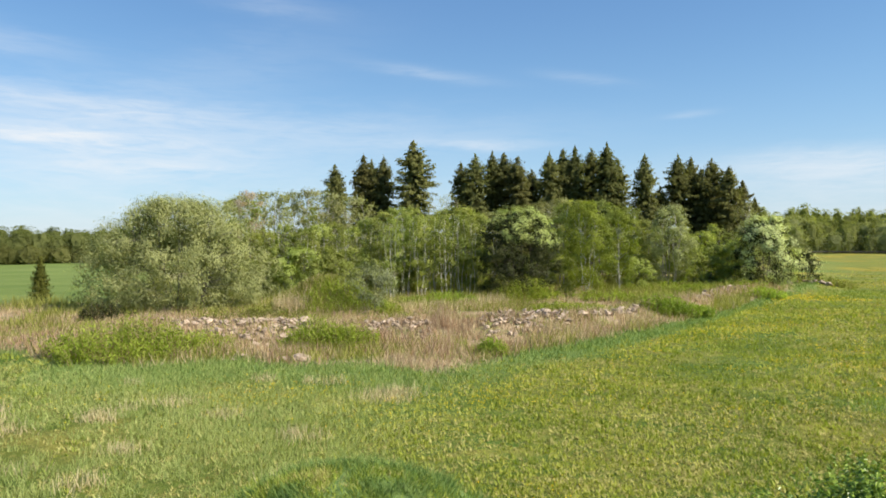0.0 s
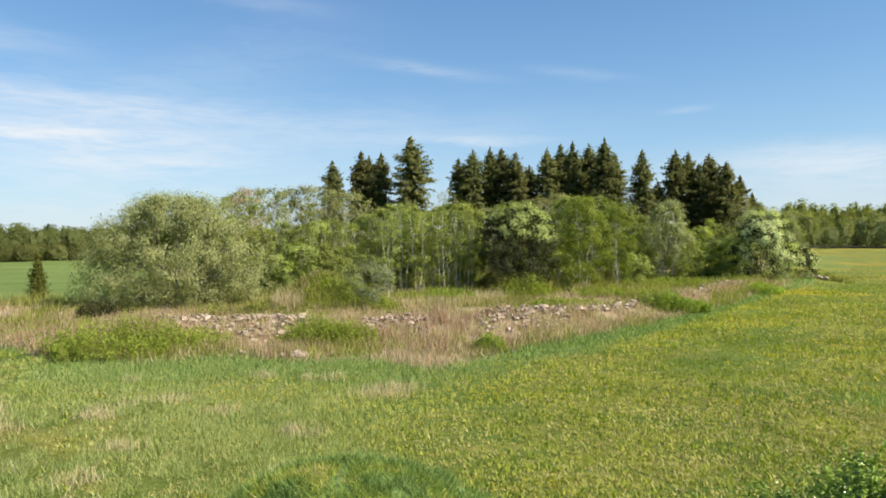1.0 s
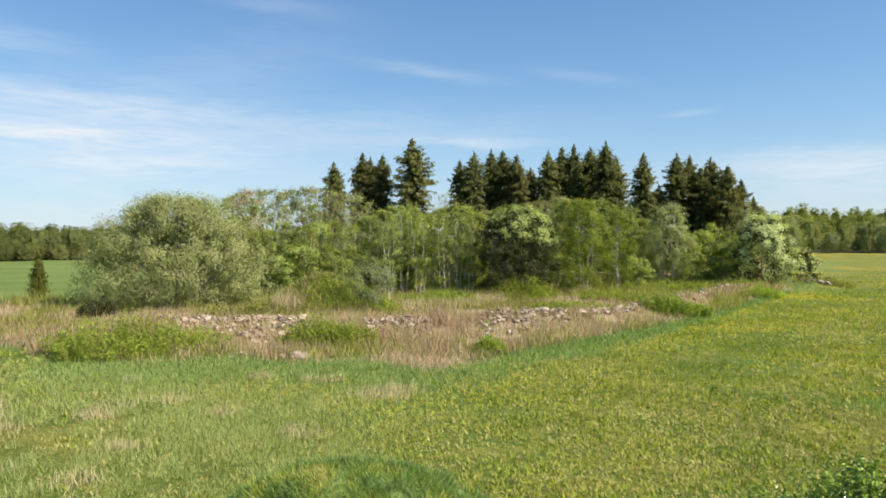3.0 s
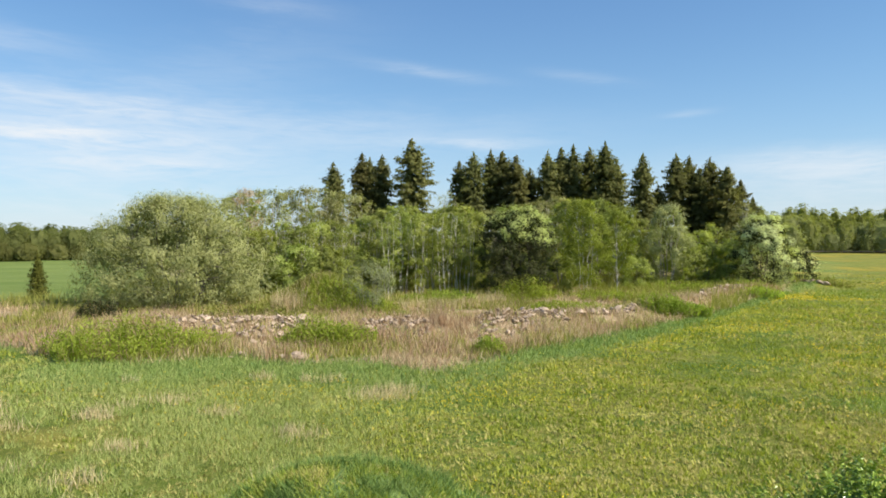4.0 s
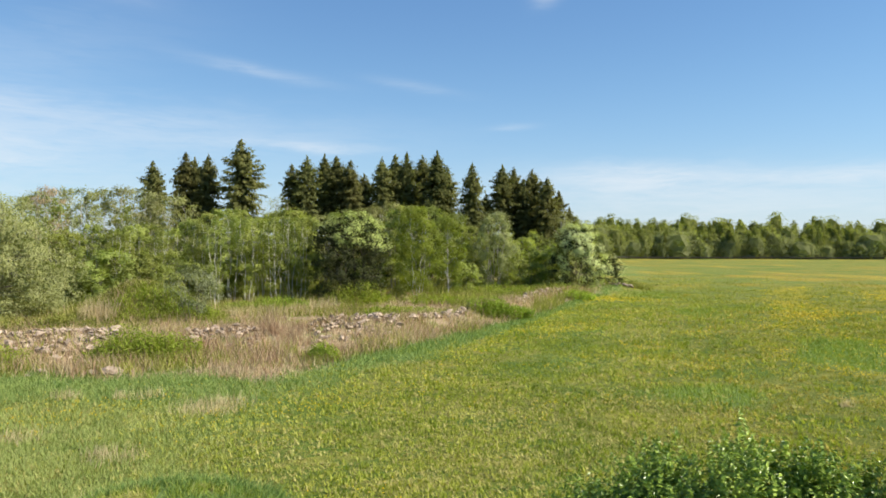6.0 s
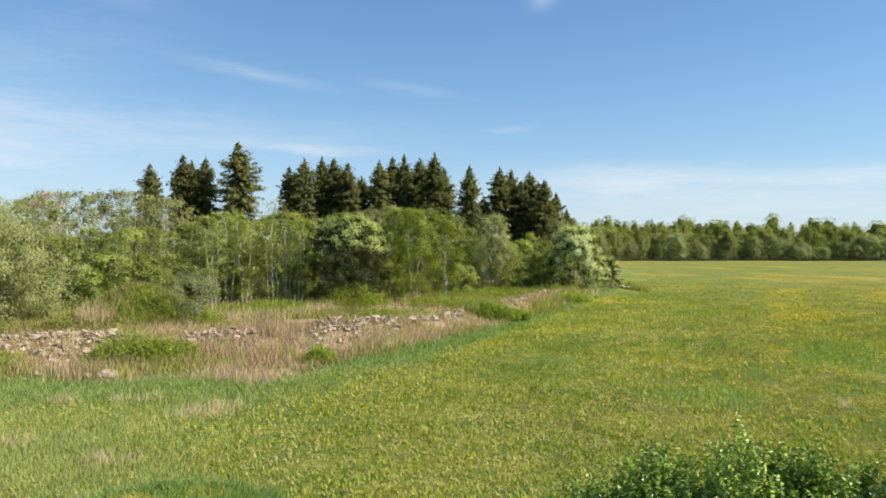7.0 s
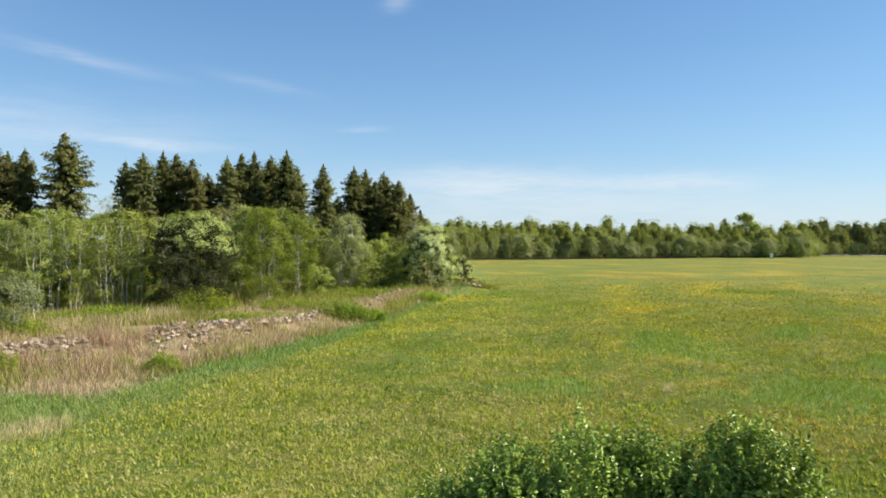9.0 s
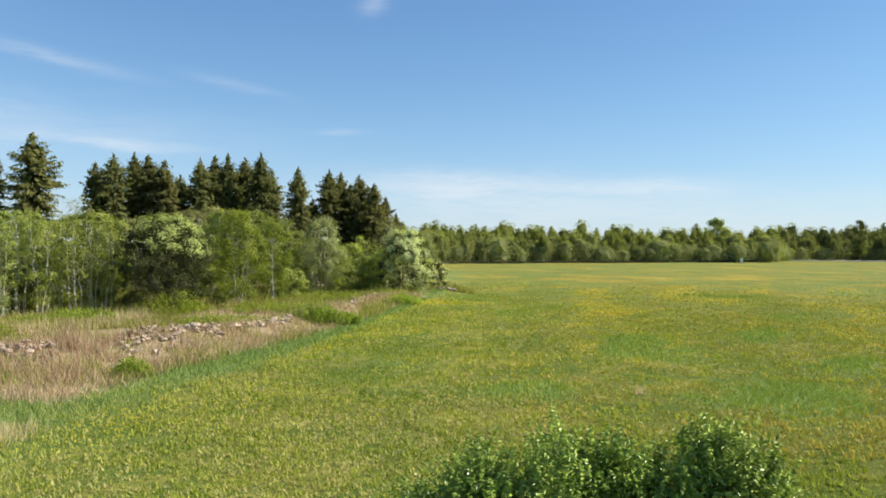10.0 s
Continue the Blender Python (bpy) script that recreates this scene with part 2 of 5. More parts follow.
M_FOREST_GREY = leaf_material("far_willow_leaves", (0.195, 0.213, 0.096), (0.280, 0.298, 0.145), 0.6, 0.8, 0.11, grain=0.2, gloss=0.02)
M_FOREST_DULL = leaf_material("remote_wood_leaves", (0.140, 0.155, 0.060), (0.225, 0.232, 0.098), 0.55, 0.8, 0.11, grain=0.2, gloss=0.02)
M_FOREST_DARK = leaf_material("dark_wood_leaves", (0.125, 0.140, 0.046), (0.200, 0.205, 0.080), 0.55, 0.8, 0.06, grain=0.15, gloss=0.02)
M_GRASS = leaf_material("grass_blades", (0.185, 0.245, 0.034), (0.390, 0.410, 0.095), 0.4, 0.7, 0.35)
M_TURF = leaf_material("turf_blades", (0.330, 0.362, 0.062), (0.660, 0.622, 0.172), 0.32, 0.7, 0.5, zone=0.7, gloss=0.03)
M_LONG = leaf_material("long_pale_grass", (0.235, 0.290, 0.092), (0.455, 0.458, 0.190), 0.40, 0.7, 0.4)
M_SWARD = leaf_material("sward_blades", (0.190, 0.225, 0.034), (0.460, 0.435, 0.085), 0.25, 0.75, 0.5, gloss=0.03)
M_PALE = leaf_material("pale_withered_blades", (0.36, 0.32, 0.11), (0.56, 0.49, 0.20), 0.3, 0.8, 0.5, 0.1, (1, 1, 0.8))
M_WITHERED = leaf_material("ochre_withered_blades", (0.35, 0.285, 0.06), (0.57, 0.47, 0.12), 0.2, 0.8, 0.5, 0.1)
M_MOUND = leaf_material("mound_blades", (0.110, 0.185, 0.052), (0.270, 0.345, 0.118), 0.35, 0.7, 1.2, gloss=0.03, grain=0.9)
M_PATCH = leaf_material("meadow_patch_blades", (0.200, 0.270, 0.050), (0.345, 0.405, 0.092), 0.25, 0.75, 0.5, gloss=0.03)
M_ROUGH = leaf_material("rough_grass_blades", (0.185, 0.195, 0.046), (0.375, 0.360, 0.115), 0.4, 0.7, 0.35)
M_LUSH = leaf_material("lush_grass_blades", (0.142, 0.208, 0.060), (0.300, 0.358, 0.120), 0.33, 0.7, 0.6, gloss=0.03, grain=0.9)
M_STRAW = leaf_material("straw", (0.46, 0.36, 0.21), (0.72, 0.60, 0.39), 0.42, 0.8, 0.7, 0.1, (1, 1, 0.85), grain=0.9)
M_CANE = leaf_material("dry_canes", (0.33, 0.215, 0.130), (0.53, 0.385, 0.255), 0.38, 0.8, 0.9, 0.1, (1, 1, 0.9), grain=0.9)
M_DANDELION = leaf_material("dandelion_heads", (0.54, 0.365, 0.006), (0.76, 0.55, 0.014), 0.15, 0.7, 0.5, 0.03, (1, 1, 0.6))
M_BARK = bark_material("grey_bark", (0.10, 0.085, 0.065), (0.21, 0.19, 0.155))
M_PALE_BARK = bark_material("pale_bark", (0.34, 0.31, 0.25), (0.50, 0.47, 0.40), 5.0, 0.4)
M_STEM_BARK = bark_material("young_aspen_bark", (0.52, 0.49, 0.40), (0.70, 0.67, 0.57), 5.0, 0.3)
M_BIRCH_BARK = bark_material("birch_bark", (0.44, 0.42, 0.36), (0.62, 0.60, 0.53), 5.0, 0.8)
M_DARK_BARK = bark_material("spruce_bark", (0.055, 0.042, 0.032), (0.11, 0.085, 0.065))
M_ROAD = plain("gravel_road", (0.42, 0.39, 0.34), (0.52, 0.49, 0.44), 0.8, 0.9)
M_BOX = plain("white_painted_boards", (0.70, 0.70, 0.68), (0.80, 0.80, 0.78), 3.0, 0.6)
M_BOX_ROOF = plain("grey_roofing_felt", (0.10, 0.10, 0.10), (0.17, 0.17, 0.165), 6.0, 0.9)
M_DITCH_SHADE = plain("shaded_ditch_earth", (0.022, 0.020, 0.014), (0.050, 0.045, 0.028), 0.8, 0.95)


# ---- building blocks ----
def mesh_of(name, verts, faces, material, smooth=False):
    me = bpy.data.meshes.new(name)
    me.from_pydata(np.asarray(verts, float).reshape(-1, 3).tolist(), [], np.asarray(faces).tolist() if isinstance(faces, np.ndarray) else faces)
    me.materials.append(material)
    if smooth:
        me.polygons.foreach_set("use_smooth", np.ones(len(me.polygons), bool))
    return me


def part(name, data, parent, label=""):
    ob = new(name, data)
    ob.parent = parent
    return tagged(ob, label) if label else ob


def thing(name, label, category, where=(0, 0, 0), turn=0.0, size=1.0, group=""):
    ob = new(name)
    ob.empty_display_size = 0.3
    ob.matrix_basis = Matrix.LocRotScale(where, Euler((0, 0, turn)), (size,) * 3 if isinstance(size, (int, float)) else size)
    return tagged(ob, label, category, group)


def tubes(paths, sides=6):
    """Tapered stems in one mesh's arrays: each path is its points and its radii."""
    V, F = [], []
    ring = np.linspace(0, 2 * np.pi, sides, endpoint=False)
    base = 0
    for pts, rad in paths:
        pts = np.asarray(pts, float)
        d = np.gradient(pts, axis=0)
        d /= np.linalg.norm(d, axis=1, keepdims=True) + 1e-9
        side = np.cross(d, (0.31, 0.87, 0.38))
        side /= np.linalg.norm(side, axis=1, keepdims=True) + 1e-9
        other = np.cross(d, side)
        for p, a, b, r in zip(pts, side, other, rad):
            V.append(p + r * (np.cos(ring)[:, None] * a + np.sin(ring)[:, None] * b))
        for k in range(len(pts) - 1):
            for s in range(sides):
                t = (s + 1) % sides
                F.append((base + k * sides + s, base + k * sides + t, base + (k + 1) * sides + t, base + (k + 1) * sides + s))
        F.append(tuple(base + (len(pts) - 1) * sides + s for s in range(sides)))
        base += len(pts) * sides
    return np.concatenate(V), F


def unit(v):
    return v / (np.linalg.norm(v, axis=-1, keepdims=True) + 1e-9)


def leaf_quads(centre, normal, along, length, width):
    """Pointed leaves: a diamond for every centre, lying across its normal."""
    n = unit(normal)
    a = unit(along - n * (along * n).sum(1, keepdims=True))
    b = np.cross(n, a)
    L, W = np.asarray(length).reshape(-1, 1) * 0.5, np.asarray(width).reshape(-1, 1) * 0.5
    V = np.stack([centre - a * L, centre + b * W - a * L * 0.15, centre + a * L, centre - b * W - a * L * 0.15], 1).reshape(-1, 3)
    return V, np.arange(len(V)).reshape(-1, 4)


def value_noise(x, y, scale, seed=0):
    """Smooth random heights between 0 and 1."""
    x, y = np.asarray(x, float) / scale, np.asarray(y, float) / scale
    ix, iy = np.floor(x).astype(np.int64), np.floor(y).astype(np.int64)
    fx, fy = x - ix, y - iy
    fx, fy = fx * fx * (3 - 2 * fx), fy * fy * (3 - 2 * fy)

    def rnd(i, j):
        k = (i * 374761393 + j * 668265263 + seed * 974711) & 0x7FFFFFFF
        k = ((k ^ (k >> 13)) * 1274126177) & 0x7FFFFFFF
        return ((k ^ (k >> 16)) & 0xFFFF) / 65535.0

    return (rnd(ix, iy) * (1 - fx) + rnd(ix + 1, iy) * fx) * (1 - fy) + (rnd(ix, iy + 1) * (1 - fx) + rnd(ix + 1, iy + 1) * fx) * fy


# ---- plan of the ground: bearings in degrees from the house, distances in metres ----
EDGE_AZ = (-60, -33.7, -31.6, -25.2, -16.7, -12.1, -1.1, 4.8, 10.6, 16.6, 22.3, 25.9, 29, 31, 33)
EDGE_D = (50, 36, 31.8, 28.5, 28.7, 27.4, 25, 27.4, 31.3, 36.9, 46.6, 58.6, 73, 84, 140)
RIDGE_AZ = (-60, -33, -28, -22.7, -17, -11.2, -6.4, 3.4, 10, 15.2, 21, 24, 29.4)
RIDGE_D = (52, 36, 35.6, 36.7, 36, 37, 34.5, 35, 37.4, 41.6, 52.2, 63, 72)


def polar(x, y):
    return np.degrees(np.arctan2(x, y)), np.hypot(x, y)


def smooth(v, a, b):
    t = np.clip((v - a) / (b - a), 0, 1)
    return t * t * (3 - 2 * t)


# greener spots of the meadow: x, y, half width across the line of sight, half depth along it
GREEN = [(14.2, 19.4, 1.9, 1.7), (25.3, 24.4, 2.4, 5.0), (21.4, 13.8, 3.0, 3.8), (35.2, 24.5, 1.4, 3.3), (29.2, 16.4, 1.3, 2.9), (62.4, 110.0, 4.5, 42.0), (29.7, 41.8, 2.2, 3.0), (61.3, 47.1, 5.0, 4.5),
         (35.2, 56.9, 3.4, 3.8), (46.0, 30.0, 2.0, 4.0)]


def masks(x, y):
    """How far a spot is rough ground, lush verge and crop field."""
    az, d = polar(x, y)
    wob = (value_noise(x, y, 3.0, 5) - 0.5) * 2.4
    edge = np.interp(az, EDGE_AZ, EDGE_D) + wob
    behind = np.where(az < -24, 58.0, np.where(az > 26.5, 76.0, 120.0))
    inside = (np.abs(az) < 60) & (az < 30.6)
    rough = smooth(d, edge - 0.8, edge + 1.2) * (1 - smooth(d, behind, behind + 4)) * inside
    lush = smooth(d, edge - 5.5 - 2 * wob, edge - 2.0) * (1 - smooth(d, edge + 0.5, edge + 2.5)) * inside * smooth(value_noise(x, y, 6.0, 8), 0.15, 0.5)
    lush = np.maximum(lush, smooth(height(x, y), 0.3, 0.7) * (d < 16))
    for cx, cy, wide, deep in GREEN:
        r = math.hypot(cx, cy)
        along, across = (x * cx + y * cy) / r - r, (x * cy - y * cx) / r
        q = np.hypot(across / wide, along / deep) + (value_noise(x, y, 1.3, 9) - 0.5) * 0.9
        lush = np.maximum(lush, (0.85 if r < 50 else 0.4) * (1 - smooth(q, 0.4, 1.2)))
    crop = smooth(d, 60, 66) * smooth(-az, 20, 26)
    return rough, lush, crop


def height(x, y):
    x, y = np.asarray(x, float), np.asarray(y, float)
    az, d = polar(x, y)
    z = (value_noise(x, y, 9.0, 1) - 0.5) * 0.16 + (value_noise(x, y, 2.2, 2) - 0.5) * 0.07
    z = z * smooth(d, 4, 12)
    ridge = np.interp(az, RIDGE_AZ, RIDGE_D)
    on = smooth(az, -36, -30) * (1 - smooth(az, 29, 32))
    z = z + on * (0.55 + 0.55 * (value_noise(x, y, 4.0, 3) - 0.5)) * np.exp(-((d - ridge) / 2.6) ** 2)
    # grassed heap behind the stones, and the turf mound close to the house
    z = z + 2.15 * np.exp(-(((x + 8.1) / 3.3) ** 2 + ((y - 46.2) / 2.6) ** 2))
    z = z + 1.5 * np.exp(-(((x + 1.35) / 2.6) ** 2 + ((y - 9.9) / 1.9) ** 2) ** 1.4)
    return z


def bearing(az, d):
    x, y = d * math.sin(radians(az)), d * math.cos(radians(az))
    return x, y, float(height(x, y))


def build_ground():
    turns = np.concatenate([np.arange(-48, 74, 0.74), np.arange(74, 312, 7.0)])
    rings = np.concatenate([[0.0], np.geomspace(3.0, 120, 165), np.geomspace(126, 4200, 42)])
    A, D = np.meshgrid(np.radians(turns), rings[1:])
    x, y = (D * np.sin(A)).ravel(), (D * np.cos(A)).ravel()
    x, y = np.concatenate([[0.0], x]), np.concatenate([[0.0], y])
    V = np.stack([x, y, height(x, y)], 1)
    n, k = len(turns), len(rings) - 1
    i, j = np.meshgrid(np.arange(n), np.arange(k - 1))
    a, b = 1 + j * n + i, 1 + j * n + (i + 1) % n
    F = np.stack([a, b, b + n, a + n], -1).reshape(-1, 4)[:, ::-1].tolist()
    F += [(0, 1 + (s + 1) % n, 1 + s)[::-1] for s in range(n)]
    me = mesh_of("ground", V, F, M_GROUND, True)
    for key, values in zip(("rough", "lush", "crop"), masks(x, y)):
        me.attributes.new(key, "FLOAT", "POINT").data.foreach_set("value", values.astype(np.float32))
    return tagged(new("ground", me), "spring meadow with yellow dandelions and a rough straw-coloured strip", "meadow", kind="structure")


build_ground()


# ---- trees ----
def limb(a, b, sag, rng, k=5, bend=0.03):
    t = np.linspace(0, 1, k)[:, None]
    p = np.asarray(a) * (1 - t) + np.asarray(b) * t
    p[:, 2] += sag * np.sin(np.pi * t[:, 0])
    p[1:-1] += rng.normal(0, bend * np.linalg.norm(np.asarray(b) - a), (k - 2, 3))
    return p


def crown_spots(rng, n, h, r, low, peak, dome, deep, inner=0.12):
    """Random places within a crown's envelope, more of them towards its outside."""
    t = rng.uniform(0.02, 0.97, n) ** 0.9
    rising = np.sin(0.5 * np.pi * (0.45 + 0.55 * np.clip(t / peak, 0, 1)))
    prof = np.where(t < peak, rising, np.cos(0.5 * np.pi * np.clip((t - peak) / (1.02 - peak), 0, 1)) ** dome)
    turn = rng.uniform(0, 2 * np.pi, n)
    rho = rng.uniform(inner, 1.0, n) ** 0.55 * rng.uniform(0.84, 1.08, n)
    return np.stack([r * prof * rho * np.cos(turn), r * deep * prof * rho * np.sin(turn), low + (h - low) * (t * 0.94)], 1)


def broadleaf(name, label, category, seed, h, r, low, stems, clumps, leaves, leaf, bark, foliage, lump=0.17, peak=0.55, thick=1.0, lift=0.35, group="", deep=1.0, flat_z=0.8, slim=0.62, rise=-0.4, dome=0.62, lobes=None, gather=0.20):
    """A leafy tree or tall shrub: stems, limbs to every other clump, and a crown of leaf clumps drawn together into lobes.
    low: height at which the crown begins; peak: how high on the crown it is widest; deep: depth over width."""
    rng = np.random.default_rng(seed)
    ob = thing(name, label, category, group=group)
    C = crown_spots(rng, clumps, h, r, low, peak, dome, deep)
    lobe = crown_spots(rng, lobes or max(6, clumps // 8), h, r * 0.92, low, peak, dome, deep, 0.3)
    mine = np.argmin(np.linalg.norm(C[:, None, :] - lobe[None], axis=2), axis=1)
    C = C + (lobe[mine] - C) * gather
    trunks, paths, joints = [], [], []
    for s in range(stems):
        a = 2 * np.pi * (s + rng.uniform(0, 0.6)) / stems
        foot = np.array([np.cos(a), np.sin(a), 0]) * (0.0 if stems == 1 else rng.uniform(0.1, 0.22) * r)
        top = np.array([np.cos(a) * r * 0.45 * (stems > 1), np.sin(a) * r * 0.45 * deep * (stems > 1), h * rng.uniform(0.78, 0.92)])
        foot[2] = -0.15
        p = limb(foot, top, 0.0, rng, 8, 0.014)
        rad = (0.011 * h / (stems ** 0.35) * thick) * np.linspace(1.15, 0.16, 8)
        trunks.append((p, rad))
        joints.append(p)
    J = np.concatenate(joints)
    for c in C[::2]:
        near = J[np.argmin(np.linalg.norm((J - c) * (1, 1, 0.8) + (0, 0, 0.12 * h), axis=1))]
        paths.append((limb(near, c, 0.12, rng, 4), 0.0030 * h * thick * np.array([0.9, 0.6, 0.35, 0.12])))
    for path in trunks:
        v, f = tubes([path], 7)
        part("trunk" if stems == 1 else "stem", mesh_of("stem", v, f, bark, True), ob)
    v, f = tubes(paths, 4)
    tagged(part("branchwork", mesh_of("branchwork", v, f, bark, True), ob), kind="stuff")
    per = rng.multinomial(leaves, np.full(clumps, 1 / clumps))
    own = np.repeat(np.arange(clumps), per)
    size = lump * r * rng.uniform(0.6, 1.35, clumps)
    off = unit(rng.normal(0, 1, (leaves, 3))) * (rng.uniform(0, 1, (leaves, 1)) ** 0.6 * 1.5) * size[own][:, None] * (1, 1, flat_z)
    P = C[own] + off
    P[:, 2] = np.maximum(P[:, 2], 0.05)
    mid = np.array([0, 0, low + (h - low) * 0.4])
    N = unit(P - mid) * 0.5 + unit(P - lobe[mine[own]]) * 0.5 + unit(off) * 0.45 + rng.normal(0, 0.40, (leaves, 3)) + (0, 0, lift)
    s = leaf * rng.uniform(0.6, 1.3, leaves)
    v, f = leaf_quads(P, N, rng.normal(0, 1, (leaves, 3)) * (1.0 if rise < 0 else 0.45) + unit(P - mid) * (0.5 if rise > 0 else 0.0) + (0, 0, rise), s, s * slim)
    part("crown", mesh_of("crown", v, f, foliage), ob)
    return ob, C, size


def spruce(seed, h, spread=0.19, bare=0.08, step=1.0, needles=None, fine=1.0):
    """A spruce: straight trunk, whorls of drooping boughs, each with twigs to both sides and hanging ones beneath."""
    rng = np.random.default_rng(seed)
    ob = thing("spruce_tree", "tall dark green spruce with drooping boughs", "tree", group="spruces above the thicket")
    z = np.linspace(0, h, 9)

    def reach(left):
        return 1.05 * left if h < 6 else min(1.05 * left, 0.14 * left + 3.0)

    sway = np.cumsum(rng.normal(0, 0.02, (9, 2)), 0)
    pts = np.column_stack([sway, z - 0.2])
    v, f = tubes([(pts, np.linspace(0.012 * h, 0.012, 9))], 8)
    part("trunk", mesh_of("trunk", v, f, M_DARK_BARK, True), ob)
    P, D, S = [], [], []
    paths = []
    zz = h * bare
    while zz < h - 0.15:
        left = h - zz
        count = 3 if left < 1.0 else rng.integers(6, 9)
        tier = rng.uniform(0.72, 1.18)
        for b in range(count):
            a = rng.uniform(0, 2 * np.pi)
            L = (0.10 + spread * reach(left) * tier * rng.uniform(0.5, 1.22)) * (1 if left < h * 0.85 else 0.9)
            out = np.array([np.cos(a), np.sin(a), 0.0])
            rise, droop = 0.35 * smooth(np.array(left), 5.0, 0.3) + 0.05, -0.34 * smooth(np.array(left), 0.5, 6.0)
            k = max(3, int(L / (0.18 * fine)))
            t = np.linspace(0.12, 1, k)
            line = out * (t * L)[:, None]
            line[:, 2] = L * (rise * t + droop * t * t + 0.16 * t ** 3) + zz
            line[:, :2] += np.interp(zz, z, sway[:, 0]), np.interp(zz, z, sway[:, 1])
            if L > 0.8 and b % 2 == 0:
                paths.append((line[[0, k // 2, k - 1]], [0.028, 0.018, 0.006]))
            side = np.array([-out[1], out[0], 0.0])
            for sgn in (-1, 1):
                d = out * 0.75 + side * sgn * rng.uniform(0.5, 1.1, k)[:, None]
                d[:, 2] += rng.uniform(-0.55, 0.05, k)
                P.append(line + unit(d) * 0.16 * fine + rng.normal(0, 0.04, (k, 3)))
                D.append(d)
                S.append((0.22 + 0.24 * rng.uniform(0, 1, k)) * (1.15 - 0.45 * t) * min(1.0, 0.55 + 0.25 * left))
            if L > 0.9:
                hang = out * 0.3 + rng.normal(0, 0.25, (k, 3)) - (0, 0, 1)
                P.append(line + unit(hang) * 0.15)
                D.append(hang)
                S.append(np.full(k, 0.34))
        fill = 26 if left > 1.0 else 6
        a, q = rng.uniform(0, 2 * np.pi, fill), rng.uniform(0.25, 0.85, fill) * (0.10 + spread * reach(left))
        P.append(np.stack([np.cos(a) * q, np.sin(a) * q, zz + rng.uniform(-0.3, 0.3, fill) - 0.15 * q], 1))
        D.append(np.stack([np.cos(a), np.sin(a), rng.uniform(-1.0, 0.2, fill)], 1))
        S.append(np.full(fill, 0.42))
        zz += step * rng.uniform(0.24, 0.42) * (0.7 if left < 3 else 1.0 if left < 9.0 else 2.5)
    P.append(np.array([[0, 0, h - 0.1], [0.02, 0, h + 0.12]]) + (*sway[-1], 0))
    D.append(np.array([[0, 0.05, 1], [0.05, 0, 1.0]]))
    S.append(np.array([0.5, 0.45]))
    P, D, S = np.concatenate(P), np.concatenate(D), np.concatenate(S)
    N = rng.normal(0, 0.4, P.shape) + (0, 0, 0.5) + unit(P * (1, 1, 0) + 1e-6) * 0.75
    v, f = leaf_quads(P, N, D, S * 1.5 * fine, S * 0.6 * fine)
    part("crown", mesh_of("crown", v, f, needles or M_SPRUCE), ob, "dark drooping needled crown")
    if paths:
        v, f = tubes(paths, 4)
        tagged(part("branchwork", mesh_of("branchwork", v, f, M_DARK_BARK, True), ob), kind="stuff")
    return ob


def set_down(ob, az, d, size=1.0, turn=0.0, sink=0.0):
    x, y, z = bearing(az, d)
    ob.matrix_basis = Matrix.LocRotScale((x, y, z - sink), Euler((0, 0, turn)), (size,) * 3 if isinstance(size, (int, float)) else size)
    return ob


def repeat(models, heights, rows, rng, widths=(0.9, 1.1)):
    """Puts a copy of one of the models at every row (bearing, distance, height); the first of each kind is the model itself."""
    used = set()
    for i, (az, d, h) in enumerate(rows):
        k = i % len(models)
        x, y, z = bearing(az, d)
        s = (h - z) / heights[k]
        w = s * rng.uniform(*widths)
        m = Matrix.LocRotScale((x, y, z), Euler((0, 0, rng.uniform(0, 6.28))), (w, w, s))
        if k in used:
            c = copy_thing(models[k], m)
            c.matrix_basis = m
        else:
            used.add(k)
            first = (models[k], m)
            later.append(first)
    for ob, m in later:
        ob.matrix_basis = m
    later.clear()


later = []
rng = np.random.default_rng(11)

# spruces: bearing, distance, height of the tip
SPRUCES = [(-9.2, 82, 14.0), (-6.8, 84, 15.4), (-6.1, 88, 15.3), (-5.1, 83, 15.2), (-2.5, 80, 16.6), (1.6, 86, 14.7), (2.8, 84, 15.5), (4.3, 88, 16.2),
           (5.3, 85, 15.7), (6.5, 83, 15.0), (7.6, 90, 14.1), (9.2, 84, 15.5), (10.3, 88, 16.4), (11.3, 85, 16.2), (12.6, 89, 16.5), (13.9, 83, 16.2),
           (14.8, 88, 14.8), (16.9, 84, 14.8), (18.1, 90, 11.5), (19.5, 86, 14.8), (20.5, 90, 15.0), (21.3, 86, 13.1), (22.1, 88, 14.5), (23.3, 85, 13.3), (24.3, 87, 11.6), (25.2, 89, 9.6)]
models = [spruce(21 + i, 15.0, sp, 0.24, 1.0) for i, sp in enumerate((0.50, 0.45, 0.53, 0.47))]
repeat(models, [14.9] * 4, SPRUCES, rng, (0.9, 1.15))

small = spruce(40, 3.9, 0.25, 0.03, 0.36, M_FIR, 0.45)
set_down(small, -31.3, 65.7, 1.0)
tagged(small, "small dark young spruce with a thin yellowish tip", "tree", "lone saplings")

